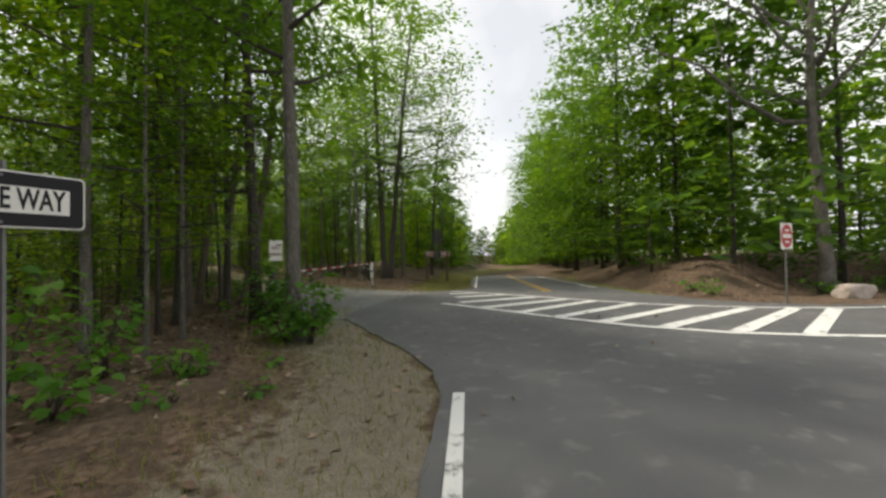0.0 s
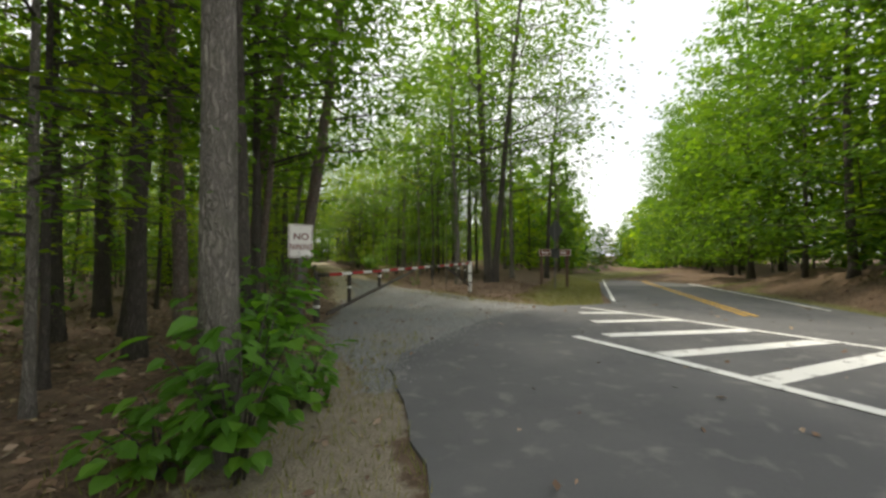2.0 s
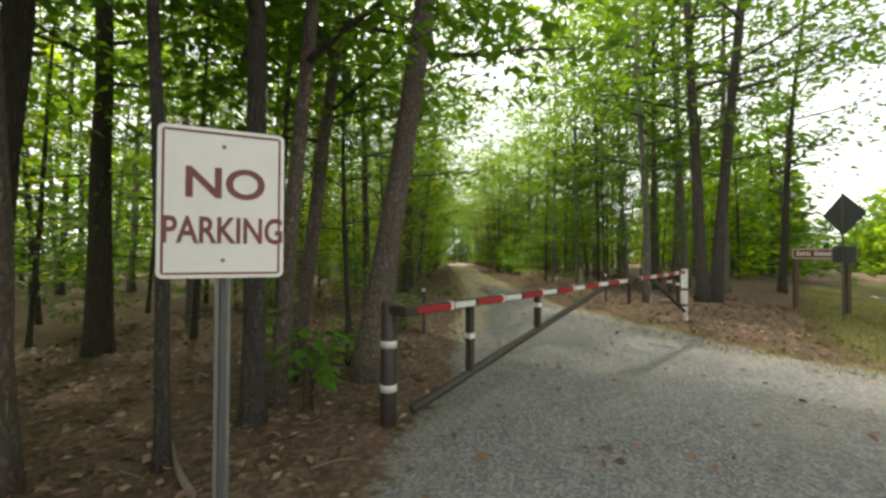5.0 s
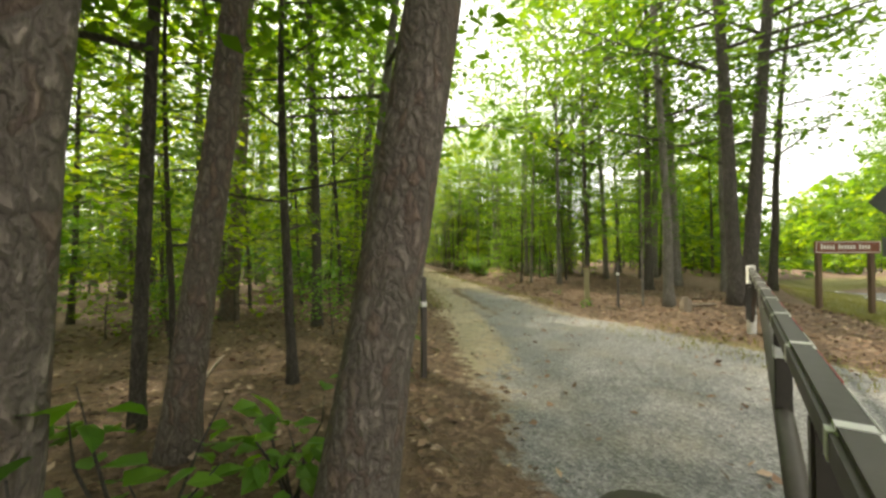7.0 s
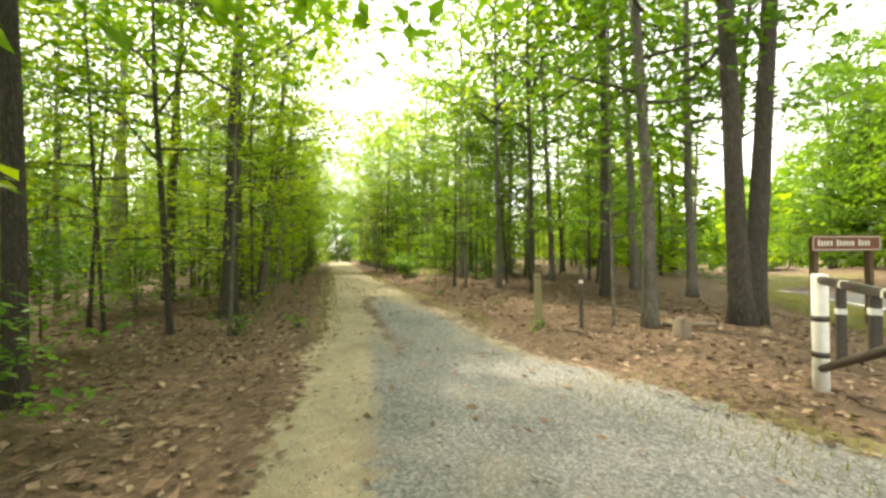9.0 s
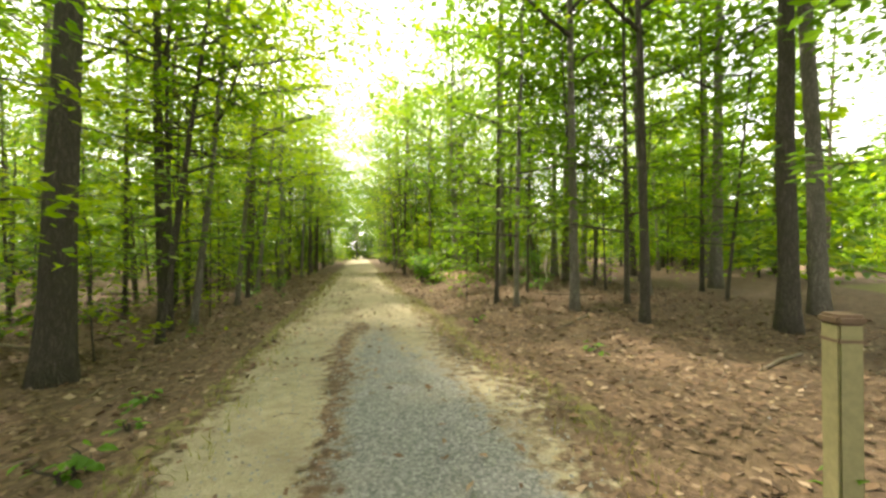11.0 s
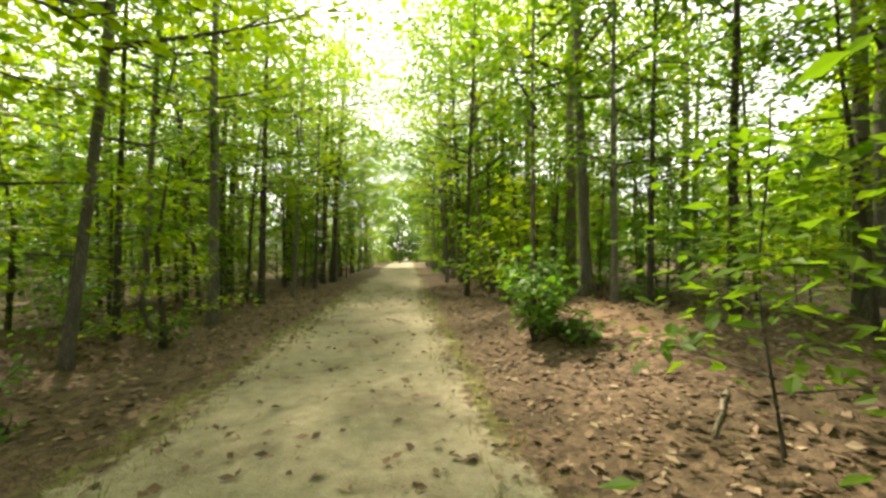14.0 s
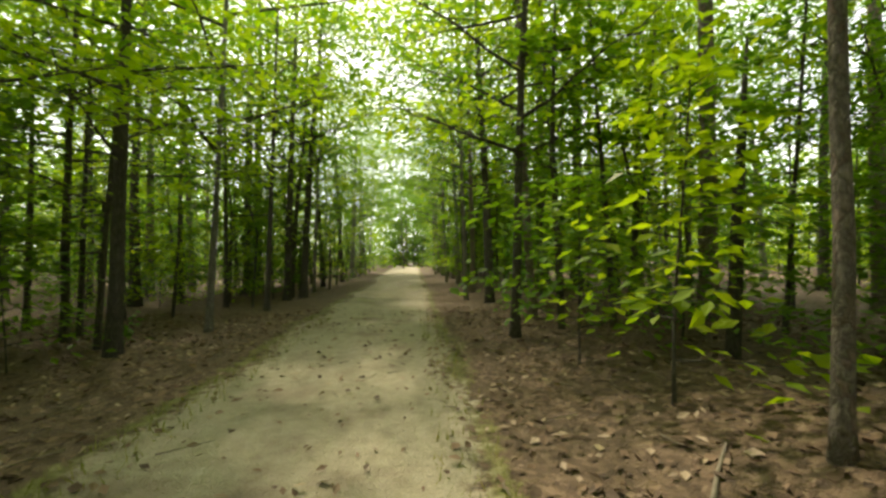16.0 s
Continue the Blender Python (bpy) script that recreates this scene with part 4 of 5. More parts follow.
def lettering(body, size, at, material, parent, stretch=(1, 1), right=None):
    """Letters on a plate that faces along -y of its parent."""
    me = text_mesh(body, size)
    if right is not None:
        at = (right - stretch[0] * max(v.co.x for v in me.vertices), at[1], at[2])
    me.materials.append(material)
    ob = new("lettering", me)
    ob.parent = parent
    ob.matrix_local = Matrix.Translation(at) @ pose(0, 0, 0, 90, 0, 0) @ Matrix.Diagonal((stretch[0], stretch[1], 1, 1))
    return ob


def plate_bm(w, h, t, radius, at=(0, 0, 0), seg=5):
    """An upright plate with rounded corners, facing along -y."""
    bm = bmesh.new()
    pts = []
    for cx, cz, a0 in ((w / 2 - radius, h / 2 - radius, 0), (-w / 2 + radius, h / 2 - radius, 90), (-w / 2 + radius, -h / 2 + radius, 180), (w / 2 - radius, -h / 2 + radius, 270)):
        for k in range(seg + 1):
            a = radians(a0 + 90 * k / seg)
            pts.append((cx + math.cos(a) * radius, cz + math.sin(a) * radius))
    f = bm.faces.new([bm.verts.new((x + at[0], at[1] - t / 2, z + at[2])) for x, z in pts])
    ext = bmesh.ops.extrude_face_region(bm, geom=[f])
    bmesh.ops.translate(bm, vec=(0, t, 0), verts=[v for v in ext["geom"] if isinstance(v, bmesh.types.BMVert)])
    bmesh.ops.recalc_face_normals(bm, faces=bm.faces[:])
    return bm


def shape_bm(pts, t, at):
    """A flat upright shape from its outline, facing along -y."""
    bm = bmesh.new()
    f = bm.faces.new([bm.verts.new((x + at[0], at[1] - t / 2, z + at[2])) for x, z in pts])
    ext = bmesh.ops.extrude_face_region(bm, geom=[f])
    bmesh.ops.translate(bm, vec=(0, t, 0), verts=[v for v in ext["geom"] if isinstance(v, bmesh.types.BMVert)])
    bmesh.ops.recalc_face_normals(bm, faces=bm.faces[:])
    return bm


def channel_post(h, parent, depth=0.012, width=0.042):
    """A steel U-channel post."""
    bm = bmesh.new()
    prof = [(-width / 2, 0), (-width / 4, 0), (-width / 6, depth * 2), (width / 6, depth * 2), (width / 4, 0), (width / 2, 0), (width / 2, 0.004), (width / 4 + 0.004, 0.004), (width / 6 + 0.004, depth * 2 + 0.004), (-width / 6 - 0.004, depth * 2 + 0.004), (-width / 4 - 0.004, 0.004), (-width / 2, 0.004)]
    f = bm.faces.new([bm.verts.new((x, y, -0.3)) for x, y in prof])
    ext = bmesh.ops.extrude_face_region(bm, geom=[f])
    bmesh.ops.translate(bm, vec=(0, 0, h + 0.3), verts=[v for v in ext["geom"] if isinstance(v, bmesh.types.BMVert)])
    bmesh.ops.recalc_face_normals(bm, faces=bm.faces[:])
    return part("post", bm, STEEL_POST, parent)


def bolt(x, y, z, parent, r=0.007):
    bm = bmesh.new()
    bmesh.ops.create_cone(bm, cap_ends=True, segments=6, radius1=r, radius2=r * 0.8, depth=0.008, matrix=pose(x, y, z, 90, 0, 0))
    return part("bolt", bm, STEEL_POST, parent)


def one_way_sign():
    g = height(-4.2, -16.5)
    yaw = math.degrees(math.atan2(-16.36 + 16.49, -3.9 + 4.13))
    ob = thing("one_way_sign", Matrix.Translation((-4.197, -16.528, g)) @ pose(0, 0, 0, 0, 0, yaw), "black and white one way sign on a steel post", "traffic sign")
    channel_post(1.6 - g, ob).location.x = 0.07
    zc = 1.45 - g
    w, h = 0.66, 0.222
    part("border", plate_bm(w, h, 0.004, 0.02, (0, -0.010, zc)), SIGN_WHITE, ob, "white border")
    panel = part("panel", plate_bm(w - 0.014, h - 0.014, 0.004, 0.016, (0, -0.013, zc)), SIGN_BLACK, ob, "black panel")
    a = 0.052
    part("arrow", shape_bm([(0.275, -a), (0.275, a), (-0.2, a), (-0.2, 0.085), (-0.305, 0), (-0.2, -0.085), (-0.2, -a)], 0.003, (0, -0.0165, zc)), SIGN_WHITE, panel, "white arrow")
    lettering("ONE WAY", 0.105, (0.022, -0.0195, zc), SIGN_BLACK, panel, (0.6, 1.1), 0.262)
    bolt(0.07, -0.02, zc + 0.09, ob)
    bolt(0.07, -0.02, zc - 0.09, ob)
    return ob


one_way_sign()


def no_parking_sign():
    x, y = -1.66, -9.63
    g = height(x, y)
    ob = thing("no_parking_sign", Matrix.Translation((x, y, g)) @ pose(0, 0, 0, 0, 0, 24), "weathered white no parking sign with dark red lettering on a post", "traffic sign")
    channel_post(1.58 - g, ob)
    zc = 1.365 - g
    w, h = 0.335, 0.445
    plate = part("plate", plate_bm(w, h, 0.004, 0.018, (0, -0.010, zc)), SIGN_WHITE, ob)
    for sx, sz, px, pz in ((w - 0.03, 0.006, 0, h / 2 - 0.014), (w - 0.03, 0.006, 0, -h / 2 + 0.014), (0.006, h - 0.03, w / 2 - 0.014, 0), (0.006, h - 0.03, -w / 2 + 0.014, 0)):
        part("border", box_bm(sx, 0.002, sz, (px, -0.0130, zc + pz)), LETTER_BROWN, plate)
    lettering("NO", 0.125, (0.005, -0.0135, zc + 0.055), LETTER_BROWN, plate, (1.1, 1.0))
    lettering("PARKING", 0.094, (0.005, -0.0135, zc - 0.085), LETTER_BROWN, plate, (0.82, 1.15))
    bolt(0, -0.014, zc + 0.17, ob)
    bolt(0, -0.014, zc - 0.17, ob)
    return ob


no_parking_sign()


def diamond_sign():
    x, y = 7.65, -2.0
    g = height(x, y)
    ob = thing("warning_sign", Matrix.Translation((x, y, g)) @ pose(0, 0, 0, 0, 0, -86), "back of a grey diamond warning sign with a smaller plate below", "traffic sign")
    channel_post(2.62 - g, ob)
    d = 0.57
    bm = plate_bm(0.66, 0.66, 0.005, 0.05)
    bmesh.ops.rotate(bm, cent=(0, 0, 0), matrix=Matrix.Rotation(radians(45), 3, "Y"), verts=bm.verts)
    bmesh.ops.translate(bm, vec=(0, 0.034, 2.15 - g), verts=bm.verts)
    part("diamond_plate", bm, SIGN_BACK, ob, "dull grey metal back")
    part("lower_plate", plate_bm(0.5, 0.36, 0.005, 0.03, (0, 0.034, 1.27 - g)), SIGN_BACK, ob, "dull grey metal back")
    for z in (2.45, 1.85, 1.38, 1.16):
        bolt(0, -0.004, z - g, ob, 0.01)
    return ob


diamond_sign()


def brown_sign():
    x1, y1, x2, y2 = 8.07, -0.29, 9.78, -0.09
    xm, ym = (x1 + x2) / 2, (y1 + y2) / 2
    g = height(xm, ym)
    ob = thing("trail_sign", Matrix.Translation((xm, ym, g)) @ pose(0, 0, 0, 0, 0, math.degrees(math.atan2(y2 - y1, x2 - x1)) - 14), "brown wooden name sign with cream lettering on two posts", "sign")
    w, h, zc = 1.55, 0.3, 1.3 - g
    for sx in (-0.62, 0.62):
        part("post", box_bm(0.1, 0.1, 1.4 - g + 0.5, (sx, 0.075, (1.4 - g - 0.5) / 2), 0.008), WOOD_POST, ob, "dark square wooden post")
    board = part("board", box_bm(w, 0.04, h, (0, 0, zc), 0.008), SIGN_BROWN, ob, "brown routed board")
    for sz in (1, -1):
        part("border", box_bm(w - 0.06, 0.004, 0.014, (0, -0.022, zc + sz * (h / 2 - 0.03))), SIGN_WHITE, board)
    for sx in (1, -1):
        part("border", box_bm(0.014, 0.004, h - 0.05, (sx * (w / 2 - 0.03), -0.022, zc)), SIGN_WHITE, board)
    pos = -0.62
    for word in (5, 6, 4):
        for k in range(word):
            part("letter_bar", box_bm(0.04, 0.004, 0.09 if k else 0.12, (pos, -0.022, zc + (0.01 if not k else 0))), SIGN_WHITE, board)
            pos += 0.069
        pos += 0.07
    return ob


brown_sign()


def do_not_enter_sign():
    x, y = 7.75, -15.77
    g = height(x, y)
    ob = thing("do_not_enter_sign", Matrix.Translation((x, y, g)) @ pose(0, 0, 0, 0, 0, -6), "white square sign with red disc on a thin roadside post", "traffic sign")
    channel_post(1.82 - g, ob)
    zc = 1.53 - g
    plate = part("plate", plate_bm(0.56, 0.58, 0.004, 0.03, (0, -0.010, zc)), SIGN_WHITE, ob)
    part("disc", shape_bm([(0.26 * math.cos(a * math.pi / 16), 0.26 * math.sin(a * math.pi / 16)) for a in range(32)], 0.003, (0, -0.0135, zc)), SIGN_RED, plate, "red disc")
    part("bar", box_bm(0.4, 0.003, 0.085, (0, -0.0165, zc)), SIGN_WHITE, plate, "white bar")
    for z, n in ((0.13, 4), (-0.13, 4)):
        for k in range(n):
            part("letter_bar", box_bm(0.035, 0.003, 0.06, ((k - 1.5) * 0.055, -0.0165, zc + z)), SIGN_WHITE, plate)
    return ob


do_not_enter_sign()

# ---- gate across the trail ----
GATE_A, GATE_DIR = Vector((-1.29, -8.13)), Vector((0.6909, 0.7230))


def gate_leaf(name, u0, u1, z0, z1, legs, brace_u, label, pale, back=0.0):
    """One leaf of the barrier in its own frame: x along the gate, -y towards the road."""
    ob = thing(name, Matrix.Translation((GATE_A.x, GATE_A.y, 0)) @ pose(0, 0, 0, 0, 0, 46.3), label, "gate", "barrier gate across the trail")
    zbar = lambda u: z0 + (z1 - z0) * (u - u0) / (u1 - u0)
    post_u, pv = u0 + (0.05 if back else 0.0), back
    sgn = 1 if u1 > u0 else -1
    post = tube_part("post", [(post_u, pv, -0.3), (post_u, pv, 0.3), (post_u, pv, zbar(u0)), (post_u, pv, zbar(u0) + 0.012)], [0.058, 0.058, 0.058, 0.05], GATE_WHITE if pale else GATE_PAINT, ob, 18, "weathered pale post" if pale else "dark brown steel post")
    for z in (0.27, 0.58):
        tube_part("reflector_band", [(post_u, pv, z - 0.025), (post_u, pv, z + 0.025)], [0.0605, 0.0605], GATE_WHITE if not pale else GATE_PAINT, post, 18, "white reflective band")
    if back:
        part("hinge_arm", box_bm(0.075, back + 0.03, 0.07, (post_u, back / 2, zbar(u0) - 0.035), 0.01), GATE_PAINT, ob, "dark steel hinge arm")
    a, b = (u0 + (0 if back else sgn * 0.05), u1)
    bm = box_bm(abs(b - a), 0.062, 0.062, (0, 0, 0), 0.01)
    ang = math.atan2(zbar(b) - zbar(a), b - a)
    bmesh.ops.rotate(bm, cent=(0, 0, 0), matrix=Matrix.Rotation(-ang if sgn > 0 else -(ang - math.pi), 3, "Y"), verts=bm.verts)
    bmesh.ops.translate(bm, vec=((a + b) / 2, 0, (zbar(a) + zbar(b)) / 2 - 0.035), verts=bm.verts)
    rail = part("top_rail", bm, GATE_PAINT, ob, "dark weathered top rail")
    u = a + sgn * 0.12
    k = 0
    while sgn * (b - u) > 0.35:
        ln = (0.34, 0.24)[k % 2]
        m = u + sgn * ln / 2
        part("reflective_tape", box_bm(ln, 0.003, 0.045, (m, -0.0326, zbar(m) - 0.035), 0.001), (GATE_RED, GATE_WHITE)[k % 2], rail, ("red reflective tape", "white reflective tape")[k % 2])
        if k % 2 == 0:
            e = u + sgn * (ln + 0.015)
            part("wrap", box_bm(0.05, 0.066, 0.066, (e, 0, zbar(e) - 0.035), 0.01), GATE_WHITE, rail, "white tape wrapped round the rail")
        u += sgn * (ln + 0.04)
        k += 1
    zf, zt = 0.14, zbar(brace_u) - 0.08
    bz = lambda q: zf + (zt - zf) * (q - post_u) / (brace_u - post_u)
    tube_part("brace", [(post_u + sgn * 0.05, 0, bz(post_u + sgn * 0.05)), (brace_u, 0, zt)], [0.033, 0.033], GATE_PAINT, ob, 12)
    for q in legs:
        upright = part("upright", box_bm(0.055, 0.055, zbar(q) - 0.07 - bz(q), (q, 0, (zbar(q) - 0.07 + bz(q)) / 2), 0.006), GATE_PAINT, ob)
        part("reflector_band", box_bm(0.06, 0.06, 0.05, (q, 0, bz(q) + (0.5 if q < 1 else 0.62) * (zbar(q) - bz(q))), 0.004), GATE_WHITE, upright, "white reflective band")
    return ob


gate_leaf("barrier_gate", 0.0, 4.35, 0.865, 0.91, (0.71, 1.73), 3.3, "closed dark steel barrier gate leaf with red and white tape", False, 0.2)
gate_leaf("barrier_gate", 7.15, 4.45, 0.95, 0.91, (6.7, 6.15), 5.2, "far barrier gate leaf hung on a pale weathered post", True)
latch = thing("gate_latch", Matrix.Translation((GATE_A.x + GATE_DIR.x * 4.4, GATE_A.y + GATE_DIR.y * 4.4, 0)) @ pose(0, 0, 0, 0, 0, 46.3), "dark steel latch post where the gate leaves meet", "latch")
part("drop_bar", box_bm(0.045, 0.045, 0.34, (0, 0.07, 0.68), 0.006), GATE_PAINT, latch)
part("keeper", box_bm(0.16, 0.03, 0.05, (0, 0.065, 0.80), 0.006), GATE_PAINT, latch)


def marker_post(x, y, h, w, mat, label, band=None, round_top=True):
    g = height(x, y)
    ob = thing("marker_post", Matrix.Translation((x, y, g)) @ pose(0, 0, 0, 0.6, -0.5, rnd.uniform(-20, 20)), label, "post")
    part("shaft", box_bm(w, w, h + 0.4, (0, 0, (h - 0.4) / 2), w * 0.09), mat, ob)
    if band:
        part("band", box_bm(w + 0.004, w + 0.004, 0.05, (0, 0, band), 0.002), GATE_WHITE, ob, "white band")
    return ob


p = marker_post(2.73, 0.3, 0.88, 0.105, WOOD_MARK, "mossy square wooden trail marker post")
part("cap", box_bm(0.125, 0.125, 0.05, (0, 0, 0.895), 0.014), WOOD_POST, p, "worn wooden cap")
part("groove", box_bm(0.108, 0.108, 0.018, (0, 0, 0.8), 0.002), WOOD_POST, p)
marker_post(3.25, -0.09, 0.98, 0.045, GATE_PAINT, "thin dark steel post with a pale band beside the trail", 0.72)
marker_post(-1.345, -4.57, 0.93, 0.048, GATE_PAINT, "thin dark steel post with a pale band beside the trail", 0.68)

# ---- boulder, fallen wood ----
def boulder(x, y, sx, sy, sz, rz):
    bm = bmesh.new()
    bmesh.ops.create_icosphere(bm, subdivisions=4, radius=1)
    for v in bm.verts:
        c = v.co
        q = 1 + 0.22 * noise.noise(c * 1.3 + Vector((4, 2, 7))) + 0.08 * noise.noise(c * 4)
        flat = Vector((max(-0.8, min(0.78, c.x)), max(-0.75, min(0.8, c.y)), max(-0.6, min(0.62, c.z + 0.12 * c.x))))
        v.co = Vector((flat.x * sx, flat.y * sy, flat.z * sz)) * q
    ob = new("boulder", mesh_of("boulder", bm, ROCK))
    ob.matrix_world = Matrix.Translation((x, y, height(x, y) + sz * 0.4)) @ pose(0, 0, 0, 0, 4, rz)
    return tagged(ob, "pale grey boulder at the edge of the road", "boulder")


boulder(10.6, -16.35, 0.5, 0.32, 0.33, -25)


def fallen(points, r, label="bare grey fallen branch on the leaf litter", name="fallen_branch"):
    pts = []
    for a, b in zip(points, points[1:]):
        for k in range(4):
            t = k / 4
            pts.append((a[0] + (b[0] - a[0]) * t + rnd.gauss(0, r * 0.4), a[1] + (b[1] - a[1]) * t + rnd.gauss(0, r * 0.4)))
    pts.append(points[-1])
    n = len(pts)
    v, f = tube_data([(x, y, height(x, y) + r * 0.7) for x, y in pts], [r * (1 - 0.55 * i / n) for i in range(n)], 8)
    return tagged(new(name, raw_mesh(name, v, f, DEADWOOD, smooth=True)), label, "branch", "fallen wood")


for pts, r in ((((-2.46, -6.49), (-1.72, -6.5)), 0.022), (((-1.95, -10.25), (-1.65, -9.48)), 0.02), (((-3.2, -5.15), (-3.5, -3.55)), 0.022), (((4.3, -0.5), (4.75, -1.05)), 0.05), (((2.95, -0.1), (3.5, -0.9)), 0.014),
               (((4.1, 4.6), (3.3, 4.2)), 0.018), (((5.2, 2.3), (4.3, 2.0)), 0.02), (((-5.2, 6.0), (-3.6, 5.2)), 0.03), (((-7, 12.6), (-4.8, 12.9)), 0.06), (((5.4, 1.6), (6.6, 1.1)), 0.025), (((-4.5, 8.0), (-5.6, 7.2)), 0.03),
               (((2.6, 6.9), (2.2, 6.6)), 0.01), (((3.4, 10.1), (2.9, 9.6)), 0.02), (((-3.6, 15.0), (-5.2, 14.4)), 0.04), (((-2.2, -8.9), (-2.9, -8.1)), 0.02), (((4.6, 7.2), (5.6, 6.6)), 0.025), (((7.6, -13.2), (8.3, -12.6)), 0.03),
               (((9.4, -9.4), (10.2, -8.7)), 0.03), (((-5, 16.3), (-7, 17)), 0.05), (((2.5, 13.9), (2.9, 14.3)), 0.014)):
    fallen(pts, r)


def stump(x, y, r, h):
    bm = bmesh.new()
    bmesh.ops.create_cone(bm, cap_ends=True, segments=14, radius1=r * 1.25, radius2=r, depth=h + 0.1)
    for v in bm.verts:
        v.co.z += 0.5 * h - 0.05 + (rnd.uniform(-0.07, 0.09) if v.co.z > 0 else 0)
        v.co.x *= 1 + rnd.uniform(-0.15, 0.15)
    ob = new("stump", mesh_of("stump", bm, DEADWOOD, smooth=False))
    ob.matrix_world = Matrix.Translation((x, y, height(x, y)))
    return tagged(ob, "broken rotting tree stump in the leaf litter", "stump")


stump(3.95, -1.25, 0.1, 0.2)
stump(5.4, 12.6, 0.09, 0.18)

def dead_sapling(x, y, h, r):
    """A crooked bare white stem with two broken twigs."""
    ob = thing("dead_sapling", Matrix.Translation((x, y, height(x, y))), "crooked bare bleached stem of a dead sapling", "sapling", "fallen wood")
    tube_part("stem", [(0, 0, -0.08), (0.03, 0.01, 0.2 * h), (-0.03, 0, 0.42 * h), (0.05, 0.02, 0.66 * h), (0.02, 0, 0.82 * h), (0.06, 0.01, h)], [r, r * 0.95, r * 0.85, r * 0.7, r * 0.6, r * 0.3], BLEACHED, ob, 7)
    for z, dx, dz in ((0.66, -0.12, 0.1), (0.85, 0.1, 0.06)):
        tube_part("twig", [(0.03, 0, z * h), (0.03 + 0.5 * dx, 0.02, z * h + 0.7 * dz), (0.03 + dx, 0.03, z * h + dz)], [r * 0.5, r * 0.4, r * 0.2], BLEACHED, ob, 5)
    return ob


dead_sapling(5.9, 9.75, 0.95, 0.02)

# ---- litter, stones and grass ----
def near_way(x, y):
    """How thickly the floor by the way is strewn."""
    le, re = lerp_table(LEFT_EDGE, y), lerp_table(RIGHT_EDGE, y)
    d = min(x - le, re - x)
    s2, n = along(x, y)
    if inside(x, y, ASPHALT_LINE):
        return 0.01
    if n > 6.6:
        return 0.75 if n > 14.3 else 0.12
    if y < -10.5 and x < 0:
        return 0.15 + 0.85 * step(edge_distance(x, y, ASPHALT_LINE), 0.5, 2.0)
    if d > 0.15 and y > -10.8:
        return 0.07 if y < 3 else 0.16
    if d > -0.3:
        return 0.35
    return 1.0


def strew(name, count, mat, make, region, label, category, keep):
    v, f = [], []
    got = 0
    while got < count:
        x, y = rnd.uniform(region[0], region[1]), rnd.uniform(region[2], region[3])
        if rnd.random() > keep(x, y):
            continue
        make(v, f, Vector((x, y, max(height(x, y), 0.022 + road_z(along(x, y)[0])) if inside(x, y, ASPHALT_LINE) else height(x, y))))
        got += 1
    return tagged(new(name, raw_mesh(name, v, f, mat)), label, category, kind="stuff")


def dead_leaf(v, f, p):
    a = rnd.uniform(0, 6.28)
    L = rnd.uniform(0.035, 0.1)
    d = Vector((math.cos(a), math.sin(a), rnd.gauss(0, 0.25))).normalized()
    leaf_quad(v, f, p + Vector((0, 0, rnd.uniform(0.006, 0.028))), d, Vector((rnd.gauss(0, 0.4), rnd.gauss(0, 0.4), 1)).normalized(), L, L * rnd.uniform(0.4, 0.75))


def pebble(v, f, p):
    r = rnd.uniform(0.005, 0.018)
    i = len(v)
    a = rnd.uniform(0, 6.28)
    for k in range(5):
        w = a + k * 1.2566
        v.append((p.x + math.cos(w) * r * rnd.uniform(0.7, 1.2), p.y + math.sin(w) * r * rnd.uniform(0.7, 1.2), p.z - 0.004))
    v.append((p.x + rnd.gauss(0, r * 0.3), p.y + rnd.gauss(0, r * 0.3), p.z + r * rnd.uniform(0.5, 0.9)))
    f.extend([(i + k, i + (k + 1) % 5, i + 5) for k in range(5)])


def twig(v, f, p):
    a, L = rnd.uniform(0, 6.28), rnd.uniform(0.08, 0.35)
    d = Vector((math.cos(a) * L, math.sin(a) * L, rnd.uniform(-0.01, 0.03)))
    tube_data([p + Vector((0, 0, 0.012)), p + d * 0.5 + Vector((rnd.gauss(0, 0.015), rnd.gauss(0, 0.015), 0.02)), p + d + Vector((0, 0, 0.012))], [0.005, 0.004, 0.002], 4, v, f)


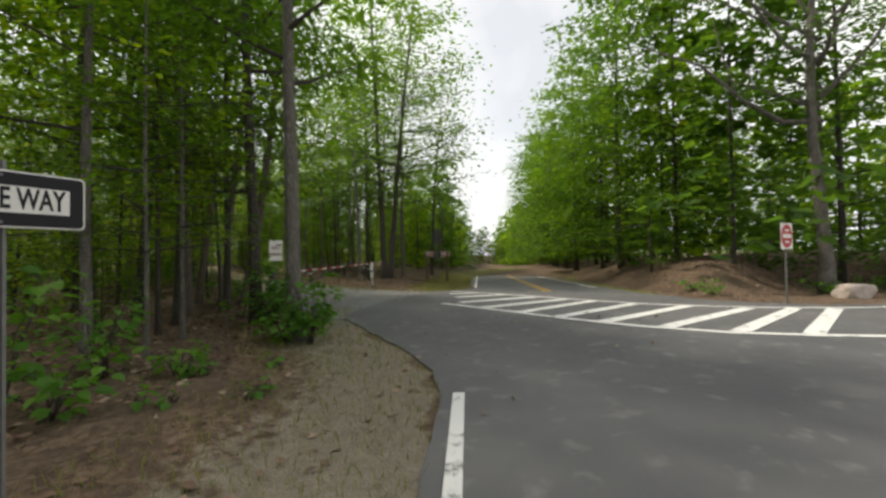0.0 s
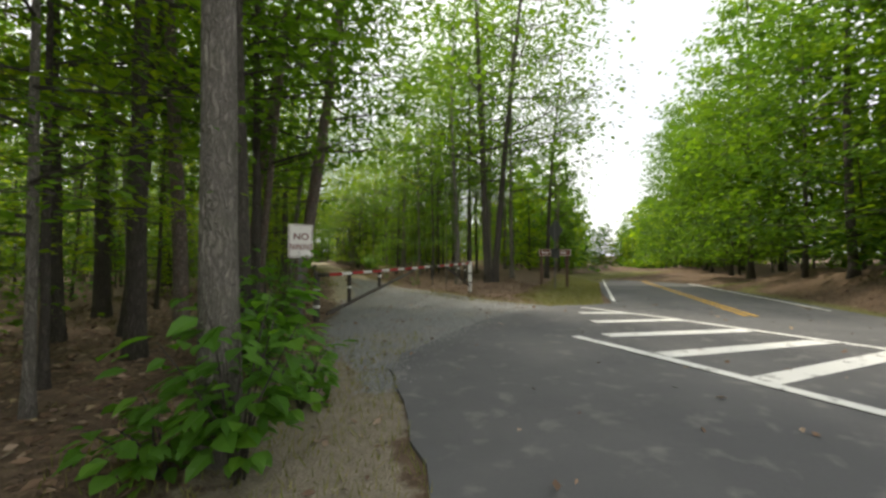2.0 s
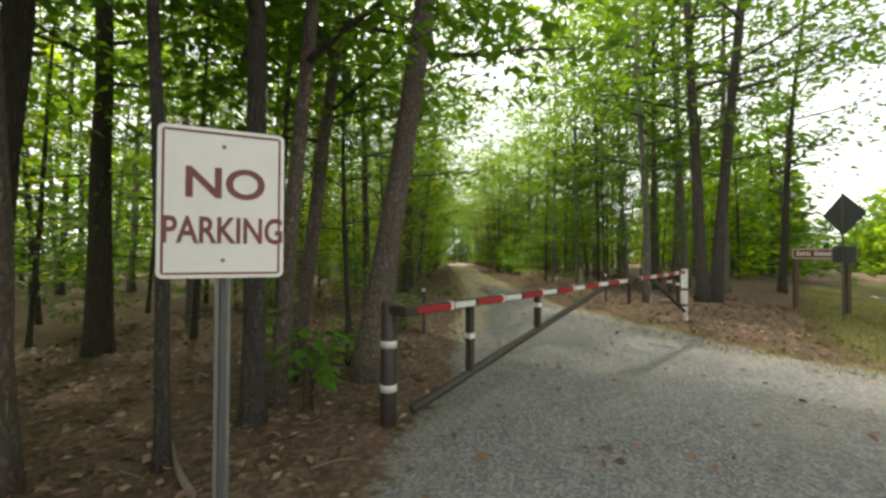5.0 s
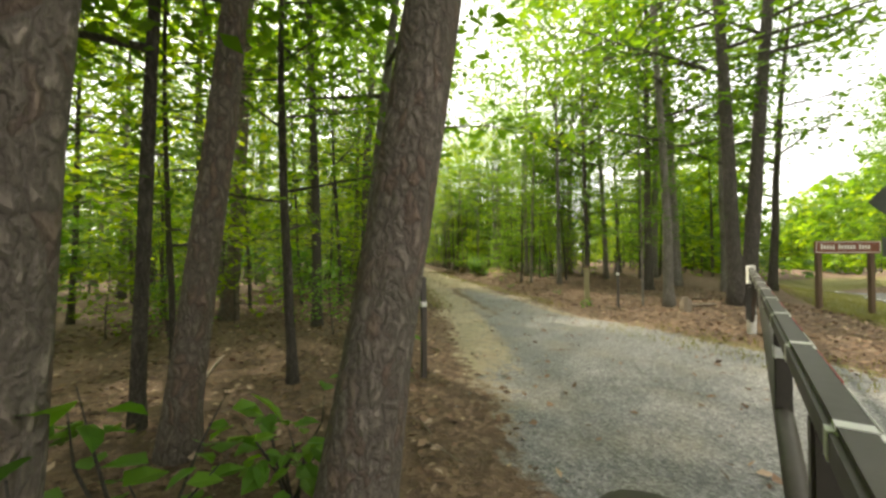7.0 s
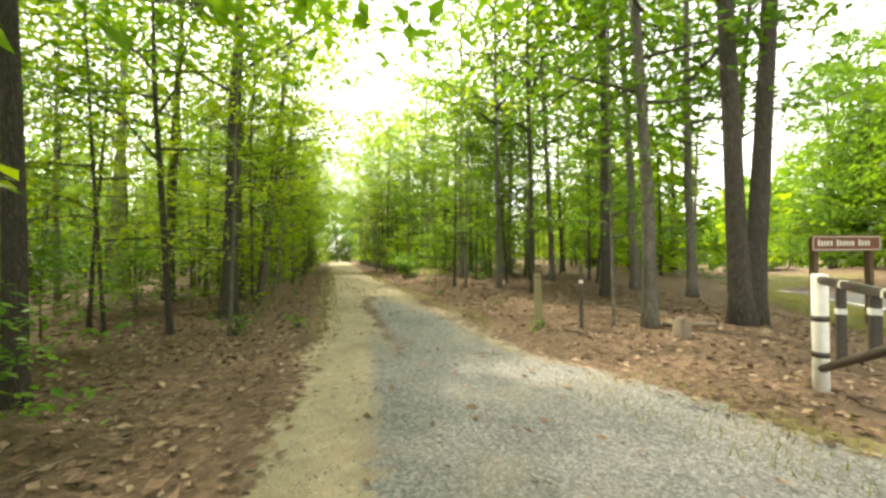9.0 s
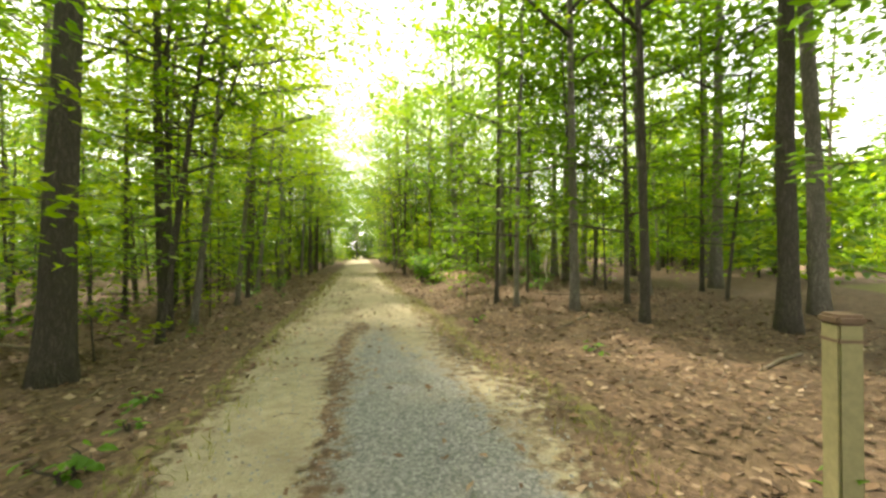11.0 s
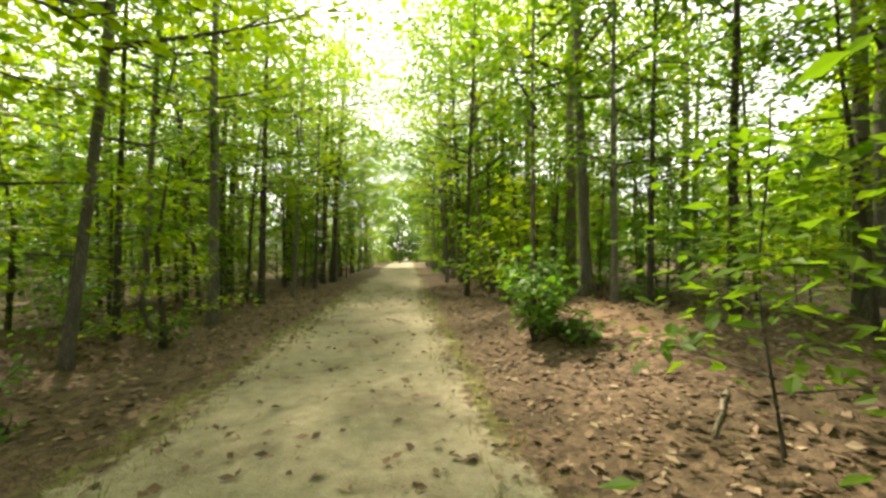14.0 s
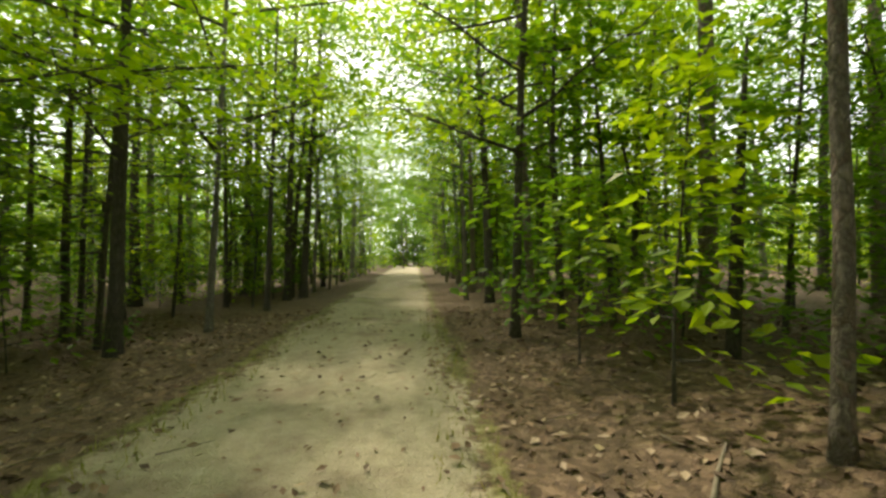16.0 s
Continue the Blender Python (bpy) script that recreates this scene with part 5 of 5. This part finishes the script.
def blade(v, f, p):
    a, h = rnd.uniform(0, 6.28), rnd.uniform(0.03, 0.1)
    i = len(v)
    w = 0.004
    lean = Vector((rnd.gauss(0, 0.4) * h, rnd.gauss(0, 0.4) * h, 0))
    v.extend([(p.x + math.cos(a) * w, p.y + math.sin(a) * w, p.z - 0.005), (p.x - math.cos(a) * w, p.y - math.sin(a) * w, p.z - 0.005), tuple(p + lean + Vector((0, 0, h)))])
    f.append((i, i + 1, i + 2))


def lawn_keep(x, y):
    s2, n = along(x, y)
    le, re = lerp_table(LEFT_EDGE, y), lerp_table(RIGHT_EDGE, y)
    if inside(x, y, ASPHALT_LINE):
        return 0.0
    if 6.4 < n < 8.8 and x > 3.9 and y < 10:
        return 1.0
    if -7 < y < -2.2 and abs(x - re) < 0.7:
        return 0.5
    if y > 0 and min(abs(x - le), abs(x - re)) < 0.22:
        return 0.5
    if y < -9.5 and x < 0 and edge_distance(x, y, ASPHALT_LINE) < 1.9:
        return 0.75
    return 0.0


strew("leaf_litter", 56000, DEAD_LEAF, dead_leaf, (-6.5, 8, -16.5, 21), "dry brown fallen leaves covering the forest floor", "leaf litter", near_way)
strew("roadside_litter", 2500, DEAD_LEAF, dead_leaf, (7.5, 14, -15, -3), "dry brown fallen leaves on the roadside bank", "leaf litter", lambda x, y: near_way(x, y) if along(x, y)[1] > 14 else 0)
strew("gravel_stones", 9000, STONE_BITS, pebble, (-1.5, 4.4, -10.8, 6), "loose grey crushed stone on the trail", "gravel", lambda x, y: 0.5 * math.exp(-edge_distance(x, y, ASPHALT_LINE) / 0.25) if inside(x, y, ASPHALT_LINE) else (1.0 if min(x - lerp_table(LEFT_EDGE, y), lerp_table(RIGHT_EDGE, y) - x) > 0.1 else 0.03))
strew("gravel_spill", 1200, STONE_BITS, pebble, (-1.3, 4.6, -11.8, -6.8), "loose stones spread from the trail over the asphalt", "gravel", lambda x, y: math.exp(-edge_distance(x, y, ASPHALT_LINE) / 0.16))
strew("twigs", 700, DEADWOOD, twig, (-6, 7.5, -15, 20), "small dry twigs scattered on the ground", "twigs", lambda x, y: 0.2 + 0.8 * near_way(x, y) if not inside(x, y, ASPHALT_LINE) else 0)
strew("grass", 24000, LEAF_GRASS, blade, (-4.5, 14, -18, 20), "short dry grass along the verge and trail edges", "grass", lawn_keep)
